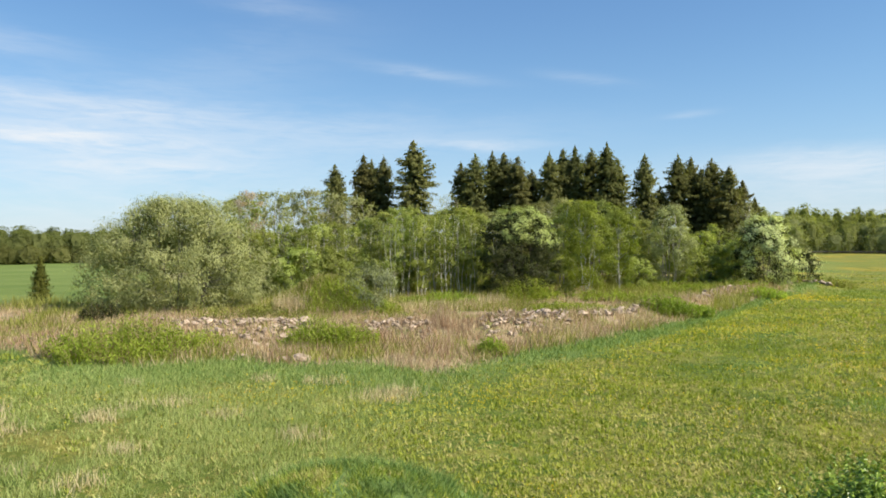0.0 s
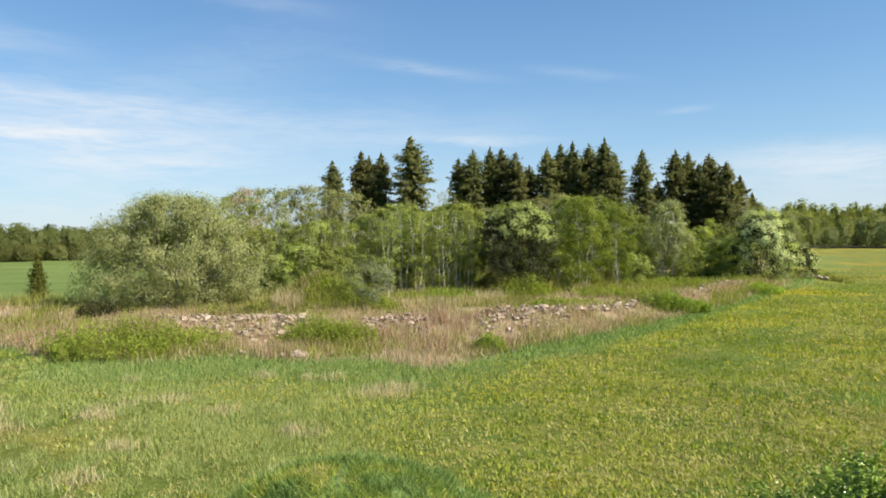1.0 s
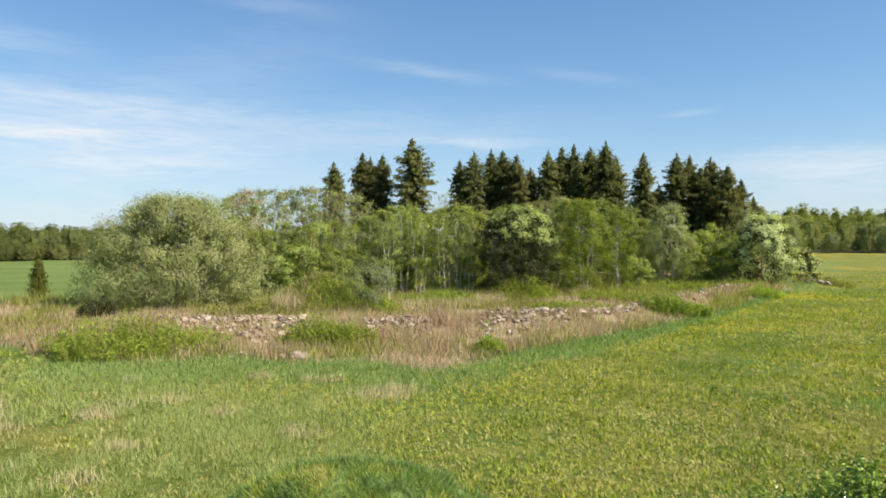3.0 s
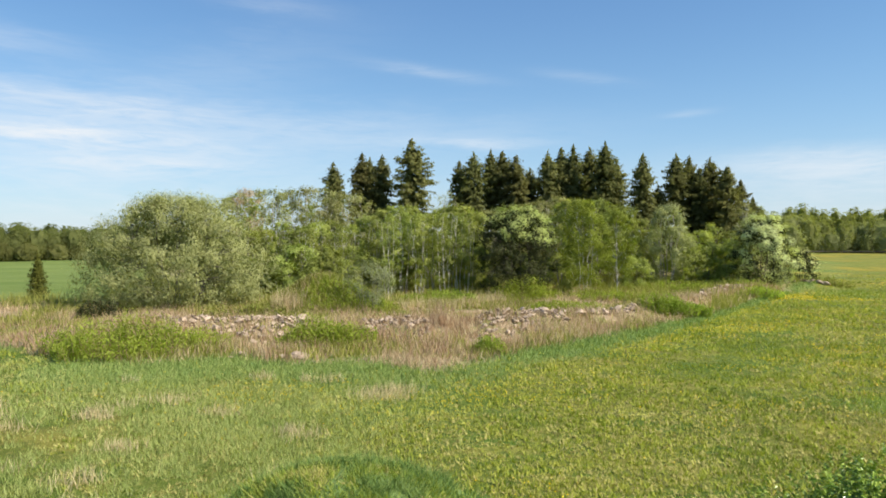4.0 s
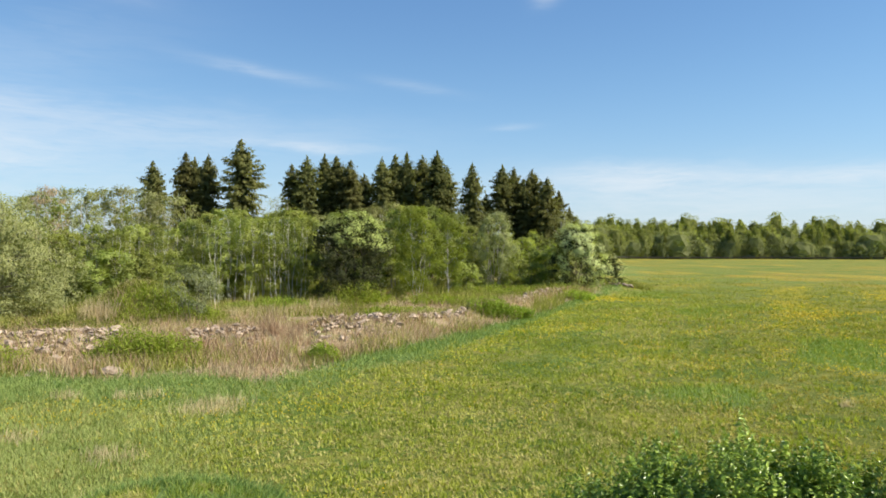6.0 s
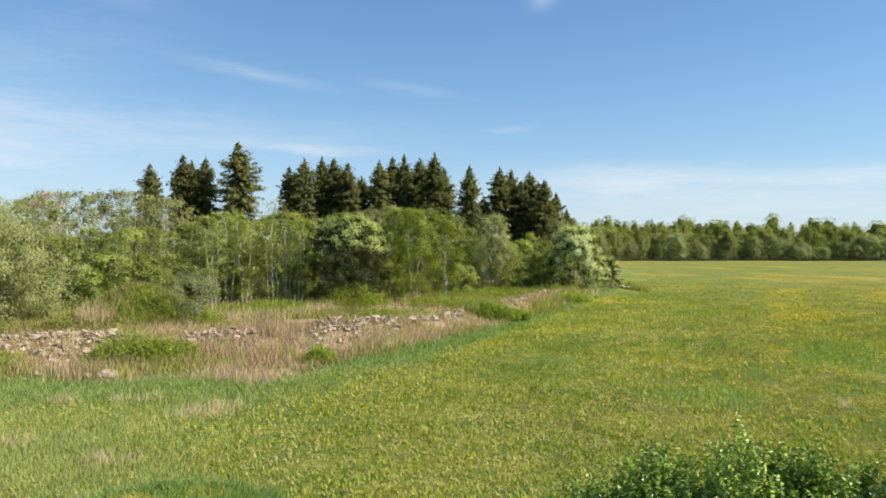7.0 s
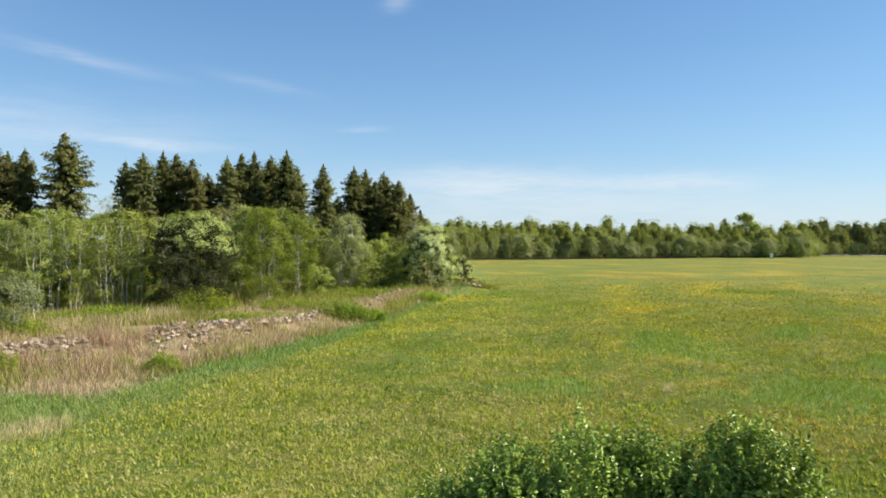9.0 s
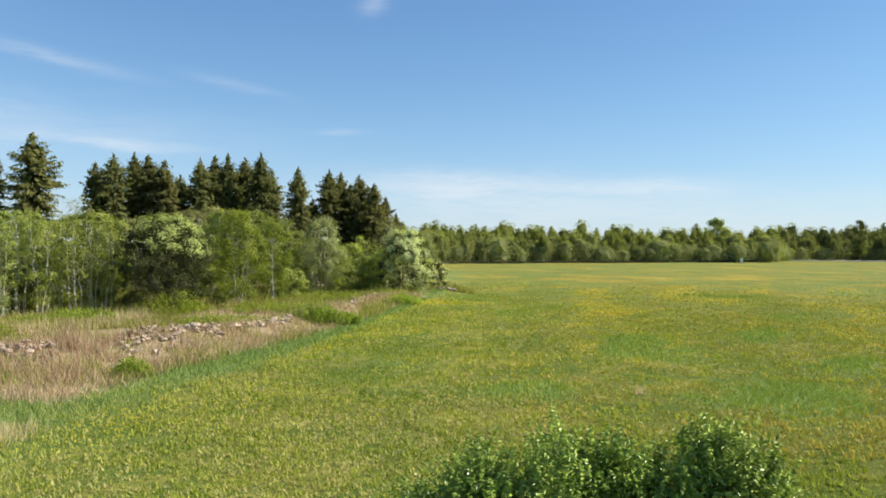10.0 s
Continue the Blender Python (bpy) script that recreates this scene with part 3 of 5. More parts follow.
# thicket behind the stones: bearing, distance, height
TALL = [(-18.1, 66, 9.3), (-17.0, 68, 9.9), (-15.7, 70, 10.5), (-14.3, 66, 10.2), (-13.0, 70, 10.5), (-11.6, 68, 10.7), (-10.1, 72, 10.8), (-8.7, 69, 10.0),
        (-7.5, 72, 10.2), (4.3, 71, 8.3), (5.8, 72, 8.3), (8.6, 70, 9.3), (9.9, 72, 9.8), (24.5, 86, 7.3), (25.3, 90, 7.7), (-19.5, 67, 8.2), (0.2, 72, 8.4), (-3.4, 70, 8.2)]
FRONT = [(-13.4, 60, 6.8), (-12.0, 59, 6.3), (-10.6, 61, 7.1), (-9.2, 62, 6.9), (-7.8, 58, 6.5), (-14.6, 62, 6.1), (-6.3, 62, 7.8), (-5.1, 60, 7.9), (-3.9, 61, 8.4),
         (-2.7, 64, 8.5), (-1.6, 60, 8.0), (-0.5, 63, 8.2), (0.7, 61, 8.4), (1.9, 64, 8.5), (2.7, 63.5, 8.3), (15.7, 68, 8.2), (15.1, 74, 8.9), (16.8, 72, 7.3), (21.4, 76, 6.3),
         (22.3, 80, 6.8), (23.5, 78, 5.9), (-16.0, 61, 6.0), (-17.3, 63, 6.4), (10.3, 68, 9.0), (11.3, 67, 9.3), (13.4, 66, 9.1), (20.3, 78, 6.0), (17.6, 76, 6.6), (14.6, 79, 8.8), (12.4, 80, 9.7)]
pale_kind = [broadleaf("aspen_tree", "slender young aspen with grey-green spring leaves", "tree", 50 + i, 9.0, 2.0, 1.2, st, 130, 5000, 0.156, M_PALE_BARK, M_ASPEN, 0.165, 0.6, 0.6, group="thicket trees")[0]
             for i, st in enumerate((2, 3, 2))]
repeat(pale_kind, [8.8] * 3, TALL, rng, (0.95, 1.25))
bare_kind = [broadleaf("aspen_tree", "slim young aspen with tall bare pale stems", "tree", 55 + i, 7.6, 1.5, 0.8, 4 + i, 80, 3000, 0.15, M_STEM_BARK, M_ALDER, 0.21, 0.6, 0.65, group="thicket trees")[0] for i in range(2)]
repeat(bare_kind, [7.5] * 2, [(-4.6, 56.0, 7.2), (-3.2, 57.0, 7.6), (-2.0, 56.0, 7.3), (-0.9, 57.5, 7.5), (0.3, 56.0, 7.4), (1.4, 56.5, 7.6), (2.3, 56.5, 7.2), (-11.4, 57.0, 6.2), (-8.6, 57.0, 6.3), (-5.7, 58.0, 7.2), (-16.2, 63.0, 9.2), (-11.0, 64.0, 8.8)], rng)
green_kind = [broadleaf("alder_tree", "young alder in fresh green leaf with thin stems", "tree", 60 + i, 7.5, 1.7, 0.7, st, 110, 4200, 0.168, bark, M_ALDER, 0.165, 0.6, 0.6, group="thicket trees")[0]
              for i, (st, bark) in enumerate(((3, M_PALE_BARK), (2, M_BARK), (4, M_PALE_BARK), (2, M_PALE_BARK)))]
repeat(green_kind, [7.4] * 4, FRONT, rng, (0.95, 1.2))

ob, C, S = broadleaf("budding_tree", "greyish pink tree with opening buds and fine twigs", "tree", 94, 10.2, 1.7, 3.0, 3, 90, 4200, 0.11, M_PALE_BARK, M_BUD, 0.18, 0.6, 0.6, group="thin bare trees")
set_down(ob, -16.4, 62.5, 1.0)

# shrubs at the thicket's foot: bearing, distance, height
SHRUBS = [(-14.8, 57, 3.9), (-13.4, 55.5, 3.4), (-12.2, 56, 4.6), (-10.9, 55, 3.6), (-9.6, 56, 4.4), (-8.3, 54.5, 3.4), (-7.0, 56, 4.0), (-5.8, 56.5, 3.2), (-4.6, 60, 4.4), (-2.6, 61, 3.8), (3.0, 60, 4.6),
          (10.2, 61, 3.6), (16.4, 63, 3.4), (17.2, 69, 3.8), (20.6, 68, 4.2), (21.6, 70, 4.8), (22.6, 71, 4.6), (23.8, 71, 5.0), (24.6, 73, 4.4), (-16.2, 58, 3.6)]
shrub_kind = [broadleaf("alder_shrub", "low leafy alder shrub at the thicket's foot", "shrub", 65 + i, 4.0, 1.7, 0.0, 5, 80, 3400, 0.16, M_BARK, M_ALDER, 0.16, 0.4, 0.7, dome=0.55, group="shrubs at the thicket's foot")[0] for i in range(3)]
repeat(shrub_kind, [3.9] * 3, SHRUBS, rng, (0.95, 1.25))

# single trees and tall shrubs that stand out
for az, d, seed, h in ((0.7, 78.0, 91, 11.2), (-0.3, 79.0, 92, 10.6), (24.6, 80.0, 93, 9.4)):
    ob, C, S = broadleaf("sparse_tree", "thin grey tree with few opening leaves", "tree", seed, h, 1.7, 3.0, 2, 70, 1300, 0.13, M_PALE_BARK, M_ASPEN, 0.2, 0.6, 0.6, group="thin bare trees")
    set_down(ob, az, d, 1.0)
ob, C, S = broadleaf("willow_shrub", "broad dome of grey-green willow reaching the ground", "willow", 70, 8.5, 7.45, 0.0, 9, 960, 82000, 0.195, M_BARK, M_WILLOW, 0.060, 0.20, 0.8, 0.3, deep=0.62, flat_z=1.15, slim=0.30, rise=0.8, dome=0.52, lobes=160, gather=0.10)
set_down(ob, -21.8, 51.0, 1.0)
ob, C, S = broadleaf("silver_willow", "pale silvery willow bush on a grassy heap", "willow", 71, 3.6, 2.1, 0.1, 6, 60, 4200, 0.15, M_BARK, M_SILVER, 0.17, 0.45, 0.8, flat_z=1.1, slim=0.3, rise=0.7)
set_down(ob, -6.3, 43.8, 0.95)
ob, C, S = broadleaf("birch_tree", "bright green young birch with white stems", "birch", 72, 7.5, 2.2, 0.5, 4, 110, 11000, 0.13, M_BIRCH_BARK, M_BIRCH, 0.17, 0.5, 0.5, group="birches at the thicket's edge")
set_down(ob, 12.2, 57.5, (1.1, 1.1, 1.17))
ob, C, S = broadleaf("birch_tree", "light green birch with a thin white trunk", "birch", 73, 7.0, 1.8, 1.2, 1, 80, 6000, 0.13, M_BIRCH_BARK, M_BIRCH, 0.17, 0.5, 0.7, group="birches at the thicket's edge")
set_down(ob, 14.9, 59.0, 1.1)
ob, C, S = broadleaf("grey_willow", "tall grey-green willow with several bare stems", "willow", 74, 8.3, 2.5, 0.3, 7, 190, 14000, 0.18, M_PALE_BARK, M_WILLOW, 0.13, 0.50, 0.9, flat_z=1.1, slim=0.35, rise=0.6)
set_down(ob, 18.9, 68.0, 1.06)


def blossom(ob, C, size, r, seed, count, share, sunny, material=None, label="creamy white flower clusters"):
    """White flower clusters on the outer clumps above a share of the height, set towards the sun to paint the lit side
    of the crown.
    """
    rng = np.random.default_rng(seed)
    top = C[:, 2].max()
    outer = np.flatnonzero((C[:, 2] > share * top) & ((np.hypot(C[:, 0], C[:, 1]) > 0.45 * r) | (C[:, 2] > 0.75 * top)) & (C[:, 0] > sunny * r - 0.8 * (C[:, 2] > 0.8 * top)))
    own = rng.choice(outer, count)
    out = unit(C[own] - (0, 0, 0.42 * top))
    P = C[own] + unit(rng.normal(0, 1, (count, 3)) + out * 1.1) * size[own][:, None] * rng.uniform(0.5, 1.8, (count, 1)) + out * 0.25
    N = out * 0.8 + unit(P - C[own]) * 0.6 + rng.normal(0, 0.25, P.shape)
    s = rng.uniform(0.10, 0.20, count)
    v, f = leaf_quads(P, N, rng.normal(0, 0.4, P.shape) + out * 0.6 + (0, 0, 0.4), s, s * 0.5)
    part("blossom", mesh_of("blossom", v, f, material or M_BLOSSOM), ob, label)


ob, C, S = broadleaf("bird_cherry", "round dark bird cherry with pale flowering top coloured as sunlit", "bird cherry", 75, 8.2, 3.9, 0.1, 5, 420, 40000, 0.125, M_DARK_BARK, M_CHERRY, 0.09, 0.50, 0.9, lobes=80, gather=0.06, dome=0.5)
# The pale flowering tips double as a painted sunlit cap.
blossom(ob, C, S, 3.9, 76, 9500, 0.62, -0.42, M_CHERRY_LIT, "pale greenish flowering tips coloured as sunlit")
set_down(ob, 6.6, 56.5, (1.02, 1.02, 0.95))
ob, C, S = broadleaf("bird_cherry", "bird cherry covered in white blossom at the wood's end", "bird cherry", 77, 6.9, 3.0, 0.1, 5, 190, 12000, 0.16, M_DARK_BARK, M_CHERRY, 0.12, 0.36, 0.9, lobes=44, gather=0.06, dome=0.5)
blossom(ob, C, S, 3.0, 78, 17000, 0.06, -0.72)
set_down(ob, 25.9, 68.5, (1.0, 1.0, 0.98))
ob, C, S = broadleaf("bird_cherry", "low flowering bird cherry beside a larger one", "bird cherry", 79, 3.6, 1.9, 0.1, 4, 50, 2400, 0.18, M_DARK_BARK, M_CHERRY, 0.17, 0.42, 0.9)
blossom(ob, C, S, 1.9, 80, 500, 0.3, -0.5)
set_down(ob, 28.6, 75.0, 1.0)


# ---- undergrowth ----
def herb_patch(name, label, category, seed, az, d, rx, ry, h, shoots, leaf, foliage, group="", turn=None):
    """A low patch of upright shoots with leaves all the way up; taller in the middle."""
    rng = np.random.default_rng(seed)
    ob = thing(name, label, category, group=group)
    a, q = rng.uniform(0, 2 * np.pi, shoots), rng.uniform(0, 1, shoots) ** 0.55
    wob = 1 + 0.3 * np.sin(3 * a + seed) * 0.6
    x, y = rx * q * np.cos(a) * wob, ry * q * np.sin(a) * wob
    lumps = 0.65 + 0.6 * value_noise(x + 50, y + 50, 0.9, seed)
    tall = h * (1 - 0.55 * q ** 2) * lumps * rng.uniform(0.75, 1.1, shoots)
    yaw = -radians(az) if turn is None else turn
    cx, cy, cz = bearing(az, d)
    gx, gy = cx + x * math.cos(yaw) - y * math.sin(yaw), cy + x * math.sin(yaw) + y * math.cos(yaw)
    z0 = height(gx, gy) - cz
    lean = rng.normal(0, 0.13, (shoots, 2)) * tall[:, None] + np.stack([x, y], 1) * 0.06
    stems = [(np.array([[x[i], y[i], z0[i] - 0.05], [x[i] + lean[i, 0], y[i] + lean[i, 1], z0[i] + tall[i] * 0.95]]), (0.012, 0.004)) for i in range(0, shoots, 3)]
    v, f = tubes(stems, 3)
    tagged(part("branchwork", mesh_of("branchwork", v, f, M_CANE), ob, "brown dry stalks"), kind="stuff")
    per = 13
    k = np.repeat(np.arange(shoots), per)
    t = np.tile(np.linspace(0.12, 1.0, per), shoots) + rng.normal(0, 0.03, shoots * per)
    out = rng.normal(0, 1, (len(k), 3)) * (1, 1, 0.3)
    P = np.stack([x[k] + lean[k, 0] * t, y[k] + lean[k, 1] * t, z0[k] + tall[k] * t], 1) + unit(out) * leaf * 0.5
    s = leaf * rng.uniform(0.6, 1.2, len(k))
    N = rng.normal(0, 0.45, P.shape) + (0, 0, 0.6) + unit(out) * 0.4
    v, f = leaf_quads(P, N, out + (0, 0, 1.3), s * 1.3, s * 0.30)
    tagged(part("leafage", mesh_of("leafage", v, f, foliage), ob), kind="stuff")
    ob.matrix_basis = Matrix.LocRotScale((cx, cy, cz), Euler((0, 0, yaw)), (1, 1, 1))
    return ob


G = "green patches along the stones"
herb_patch("herb_patch", "wide patch of fresh green meadowsweet in dry grass", "herbs", 1, -25.2, 31.3, 3.5, 1.6, 1.6, 760, 0.16, M_HERB, G)
herb_patch("herb_patch", "bright green upright shoots before the stones", "herbs", 2, -10.2, 30.9, 2.1, 1.0, 1.4, 480, 0.17, M_HERB, G)
herb_patch("herb_patch", "small round tuft of green herbs in straw", "herbs", 3, 4.2, 28.6, 0.6, 0.5, 0.85, 110, 0.15, M_HERB, G)
herb_patch("herb_patch", "broad green bush of raspberry shoots", "herbs", 4, 19.6, 44.8, 2.0, 1.3, 1.25, 380, 0.2, M_HERB, G)
herb_patch("herb_patch", "low green shoots by the end of the stones", "herbs", 5, 26.0, 59.5, 1.6, 1.1, 1.1, 160, 0.2, M_HERB, G)
herb_patch("herb_patch", "green shoots before the dark bird cherry", "herbs", 6, 7.2, 53.5, 2.6, 1.5, 1.7, 300, 0.22, M_HERB, G)
herb_patch("herb_patch", "low green growth at the birches' feet", "herbs", 7, 14.3, 54.0, 3.2, 1.6, 0.9, 260, 0.2, M_HERB, G)
# The dark leaf colour here also paints the shade beneath the willow.
herb_patch("herb_patch", "dark growth at the foot of the willow, shade put into its colour", "herbs", 8, -27.2, 46.8, 1.5, 1.0, 1.1, 130, 0.2, M_CHERRY, G)
herb_patch("herb_patch", "dull green herbs covering the grassy heap", "herbs", 9, -8.2, 44.9, 3.1, 1.8, 0.75, 640, 0.17, M_HERB, G)
herb_patch("herb_patch", "green herbs in front of the willow", "herbs", 10, -15.6, 43.5, 3.2, 1.2, 0.8, 300, 0.2, M_GREY_HERB, G)
herb_patch("herb_patch", "green growth behind the stones", "herbs", 11, 0.5, 51.0, 3.6, 1.6, 0.9, 260, 0.22, M_HERB, G)
herb_patch("herb_patch", "low green growth before the grey willow", "herbs", 12, 19.0, 62.0, 4.5, 2.5, 1.1, 300, 0.24, M_HERB, G)
herb_patch("herb_patch", "rounded green tuft at the field's edge", "herbs", 13, 30.6, 74.5, 1.8, 1.0, 1.0, 120, 0.2, M_GREY_HERB, G)
herb_patch("herb_patch", "sparse green shoots above the stones", "herbs", 14, 10.5, 46.0, 2.6, 1.2, 0.8, 200, 0.2, M_HERB, G)
herb_patch("herb_patch", "green shoots beside the flowering bird cherry", "herbs", 15, 23.0, 66.0, 3.0, 1.4, 1.0, 200, 0.22, M_HERB, G)


def blades(x, y, length, width, lean, rng, z=None):
    """Upright grass blades, one pointed triangle each, standing on the ground."""
    n = len(x)
    z = height(x, y) if z is None else z
    foot = np.stack([x, y, z - 0.02], 1)
    a = rng.uniform(0, 2 * np.pi, n)
    side = np.stack([np.cos(a), np.sin(a), np.zeros(n)], 1) * (np.asarray(width) * 0.5).reshape(-1, 1)
    tip = foot + np.stack([rng.normal(0, lean, n), rng.normal(0, lean, n), np.ones(n)], 1) * np.asarray(length).reshape(-1, 1)
    V = np.stack([foot - side, foot + side, tip], 1).reshape(-1, 3)
    return V, np.arange(len(V)).reshape(-1, 3)


def scatter(n, az0, az1, d0, d1, rng, power=1.0):
    """Random spots in a ring sector; power below 1 crowds them towards the house."""
    az = rng.uniform(az0, az1, n)
    d = (d0 ** (2 * power) + rng.uniform(0, 1, n) * (d1 ** (2 * power) - d0 ** (2 * power))) ** (0.5 / power)
    return d * np.sin(np.radians(az)), d * np.cos(np.radians(az)), az, d


def stuff(name, label, category, V, F, material):
    return tagged(new(name, mesh_of(name, V, F, material)), label, category, kind="stuff")


rng = np.random.default_rng(101)
# dry grass and canes over the stone ridge and the rough strip
x, y, az, d = scatter(260000, -38, 33, 24, 66, rng, 0.6)
rough, lush, crop = masks(x, y)
clump = value_noise(x, y, 0.9, 21) * 0.65 + value_noise(x, y, 4.0, 22) * 0.55
ridge_d = np.interp(az, RIDGE_AZ, RIDGE_D)
near = np.clip(1.25 - np.abs(d - ridge_d + 1.5) / 9.0, 0.3, 1) * (1 - 0.66 * np.exp(-((d - ridge_d + 1.3) / 2.3) ** 2) * np.clip(np.exp(-((az - 7.0) / 4.2) ** 4) + np.exp(-((az + 3.8) / 3.0) ** 4) + np.exp(-((az + 17.0) / 6.2) ** 4), 0, 1))
keep = rng.uniform(0, 1, len(x)) < rough * smooth(clump, 0.30, 0.66) * near
x, y, d = x[keep], y[keep], d[keep]
tall = (0.18 + 0.55 * value_noise(x, y, 1.6, 23)) * rng.uniform(0.5, 1.2, len(x))
split = rng.uniform(0, 1, len(x)) < 0.55 + 0.9 * (value_noise(x, y, 3.2, 24) - 0.5)
V, F = blades(x[split], y[split], tall[split], 0.022 + 0.0006 * d[split], 0.42, rng)
stuff("dry_grass", "pale dry grass from last year on the stone ridge", "dry grass", V, F, M_STRAW)
V, F = blades(x[~split], y[~split], tall[~split] * 1.15, 0.018 + 0.0005 * d[~split], 0.3, rng)
stuff("dry_canes", "reddish brown dry canes among the stones", "dry canes", V, F, M_CANE)
# tall reeds by the grassy heap
x, y, tall = [], [], []
for cx, cy, wide, n, h in ((-10.0, 42.8, 0.55, 420, 1.6), (-9.0, 45.6, 1.0, 200, 0.8), (-3.0, 46.0, 1.3, 300, 0.8), (-1.0, 47.5, 1.0, 260, 0.9), (1.6, 47.0, 1.0, 220, 0.8), (3.6, 49.0, 0.6, 260, 1.3), (9.6, 46.0, 1.2, 200, 0.7), (14.5, 45.0, 1.0, 200, 0.7)):
    x.append(rng.normal(cx, wide, n)), y.append(rng.normal(cy, wide * 0.8, n)), tall.append(rng.uniform(0.35, 1.0, n) * h)
x, y, tall = np.concatenate(x), np.concatenate(y), np.concatenate(tall)
V, F = blades(x, y, tall, 0.04, 0.16, rng)
stuff("tall_reeds", "tall pinkish dry reeds beside the grassy heap and trees", "reeds", V, F, M_STRAW)

# green growth of the rough ground up to the trees
x, y, az, d = scatter(150000, -38, 32, 27, 84, rng, 0.7)
rough, lush, crop = masks(x, y)
ridge_d = np.interp(az, RIDGE_AZ, RIDGE_D)
keep = rng.uniform(0, 1, len(x)) < np.clip(rough, 0, 1) * smooth(value_noise(x, y, 2.6, 31), 0.3, 0.7) * np.clip(0.30 + (np.abs(d - ridge_d + 1) - 2.2) / 4, 0.20, 1)
x, y, d = x[keep], y[keep], d[keep]
hx, hy = rng.normal(-7.9, 2.2, 9000), rng.normal(45.8, 1.9, 9000)
tall = np.concatenate([rng.uniform(0.25, 0.7, len(x)) * (1 + 0.7 * smooth(d, 46, 56)), rng.uniform(0.25, 0.6, 9000)])
x, y, d = np.concatenate([x, hx]), np.concatenate([y, hy]), np.concatenate([d, np.full(9000, 46.0)])
V, F = blades(x, y, tall, 0.03 + 0.0009 * d, 0.35, rng)
stuff("rough_grass", "uneven green grass between stones and trees", "grass", V, F, M_ROUGH)

# lush verge in front of the rough strip
x, y, az, d = scatter(600000, -38, 66, 13, 84, rng, 0.6)
rough, lush, crop = masks(x, y)
keep = rng.uniform(0, 1, len(x)) < lush * (1 - 0.6 * rough)
x, y, d = x[keep], y[keep], d[keep]
verge = np.interp(np.degrees(np.arctan2(x, y)), EDGE_AZ, EDGE_D) - d < 8
for pick, name, label, material in ((verge, "lush_grass", "deep green longer grass along the rough strip", M_LUSH), (~verge, "patch_grass", "darker green patches in the meadow", M_PATCH)):
    V, F = blades(x[pick], y[pick], rng.uniform(0.10, 0.28, pick.sum()), 0.016 + 0.0007 * d[pick], 0.5, rng)
    stuff(name, label, "grass", V, F, material)

# turf of the meadow: rosettes of leaning blades, green and withered
def turf_tufts(n, d1, k, cell, seed, lo, hi, length, lean, bias):
    x, y, az, d = scatter(n, -37, 66, 10.3, d1, rng, 0.42)
    rough, lush, crop = masks(x, y)
    thick = value_noise(x, y, cell, seed) * 0.5 + value_noise(x, y, cell * 6, seed + 1) * 0.4 + value_noise(x, y, cell * 30, seed + 2) * 0.35 + bias(az, d)
    keep = rng.uniform(0, 1, n) < (1 - rough) * (1 - crop) * (1 - 0.88 * lush) * smooth(thick, lo, hi) * (1 - smooth(d, 0.45 * d1, d1))
    x, y, az, d = x[keep], y[keep], az[keep], d[keep]
    big = length * rng.uniform(0.55, 1.35, len(x)) * (0.7 + 0.024 * np.minimum(d, 45))
    x, y, big = np.repeat(x, k), np.repeat(y, k), np.repeat(big, k)
    a, tilt = rng.uniform(0, 2 * np.pi, len(x)), rng.uniform(*lean, len(x))
    s = big * rng.uniform(0.6, 1.2, len(x))
    axis = np.stack([np.cos(a) * np.cos(tilt), np.sin(a) * np.cos(tilt), np.sin(tilt)], 1)
    side = np.stack([-np.sin(a), np.cos(a), np.zeros(len(a))], 1) + rng.normal(0, 0.2, axis.shape)
    foot = np.stack([x, y, height(x, y) - 0.005], 1) + rng.normal(0, 0.35, axis.shape) * (1, 1, 0) * big[:, None]
    V = np.stack([foot - side * (s * 0.16)[:, None], foot + side * (s * 0.16)[:, None], foot + axis * s[:, None]], 1)
    return V, rng.uniform(0, 1, len(x)) < 0.85 * smooth(np.degrees(np.arctan2(x, y)), 24, 47)


def both(V, east, rows):
    """The western and the eastern part of the sward, each in a material of its own."""
    for pick, (name, label, category, material) in zip((~east, east), rows):
        v = V[pick].reshape(-1, 3)
        stuff(name, label, category, v, np.arange(len(v)).reshape(-1, 3), material)


V, F = turf_tufts(170000, 140, 4, 0.30, 41, 0.34, 0.66, 0.088, (0.55, 1.35), lambda az, d: -0.38 * smooth(-az, 4, 20) - 0.34 * smooth(d, 42, 140))
# The eastern blades' darker colour also stands in for shade between them.
both(V, F, (("meadow_grass", "short spring grass in uneven tufts", "grass", M_TURF), ("eastern_grass", "denser darker grass between the dandelions, some shade in its colour", "grass", M_SWARD)))
V, F = turf_tufts(70000, 60, 5, 0.40, 44, 0.44, 0.88, 0.09, (0.35, 1.1), lambda az, d: 0.34 * smooth(az, 2, 16) * (1 - smooth(az, 38, 48)) * (1 - smooth(d, 18, 30)) - 0.3 * smooth(d, 35, 60))
F = F & (np.arctan2(V[:, 0, 0], V[:, 0, 1]) > radians(35) + rng.normal(0, 0.06, len(V)))
both(V, F, (("withered_grass", "withered pale blades left in the meadow turf", "dry grass", M_PALE), ("ochre_grass", "ochre withered blades between the dandelions", "dry grass", M_WITHERED)))
V, F = turf_tufts(62000, 110, 5, 0.9, 47, 0.57, 0.74, 0.115, (0.75, 1.4), lambda az, d: 0.12 * smooth(az, -6, 20) - 0.2 * smooth(-az, 4, 20) - 0.45 * smooth(d, 32, 95))
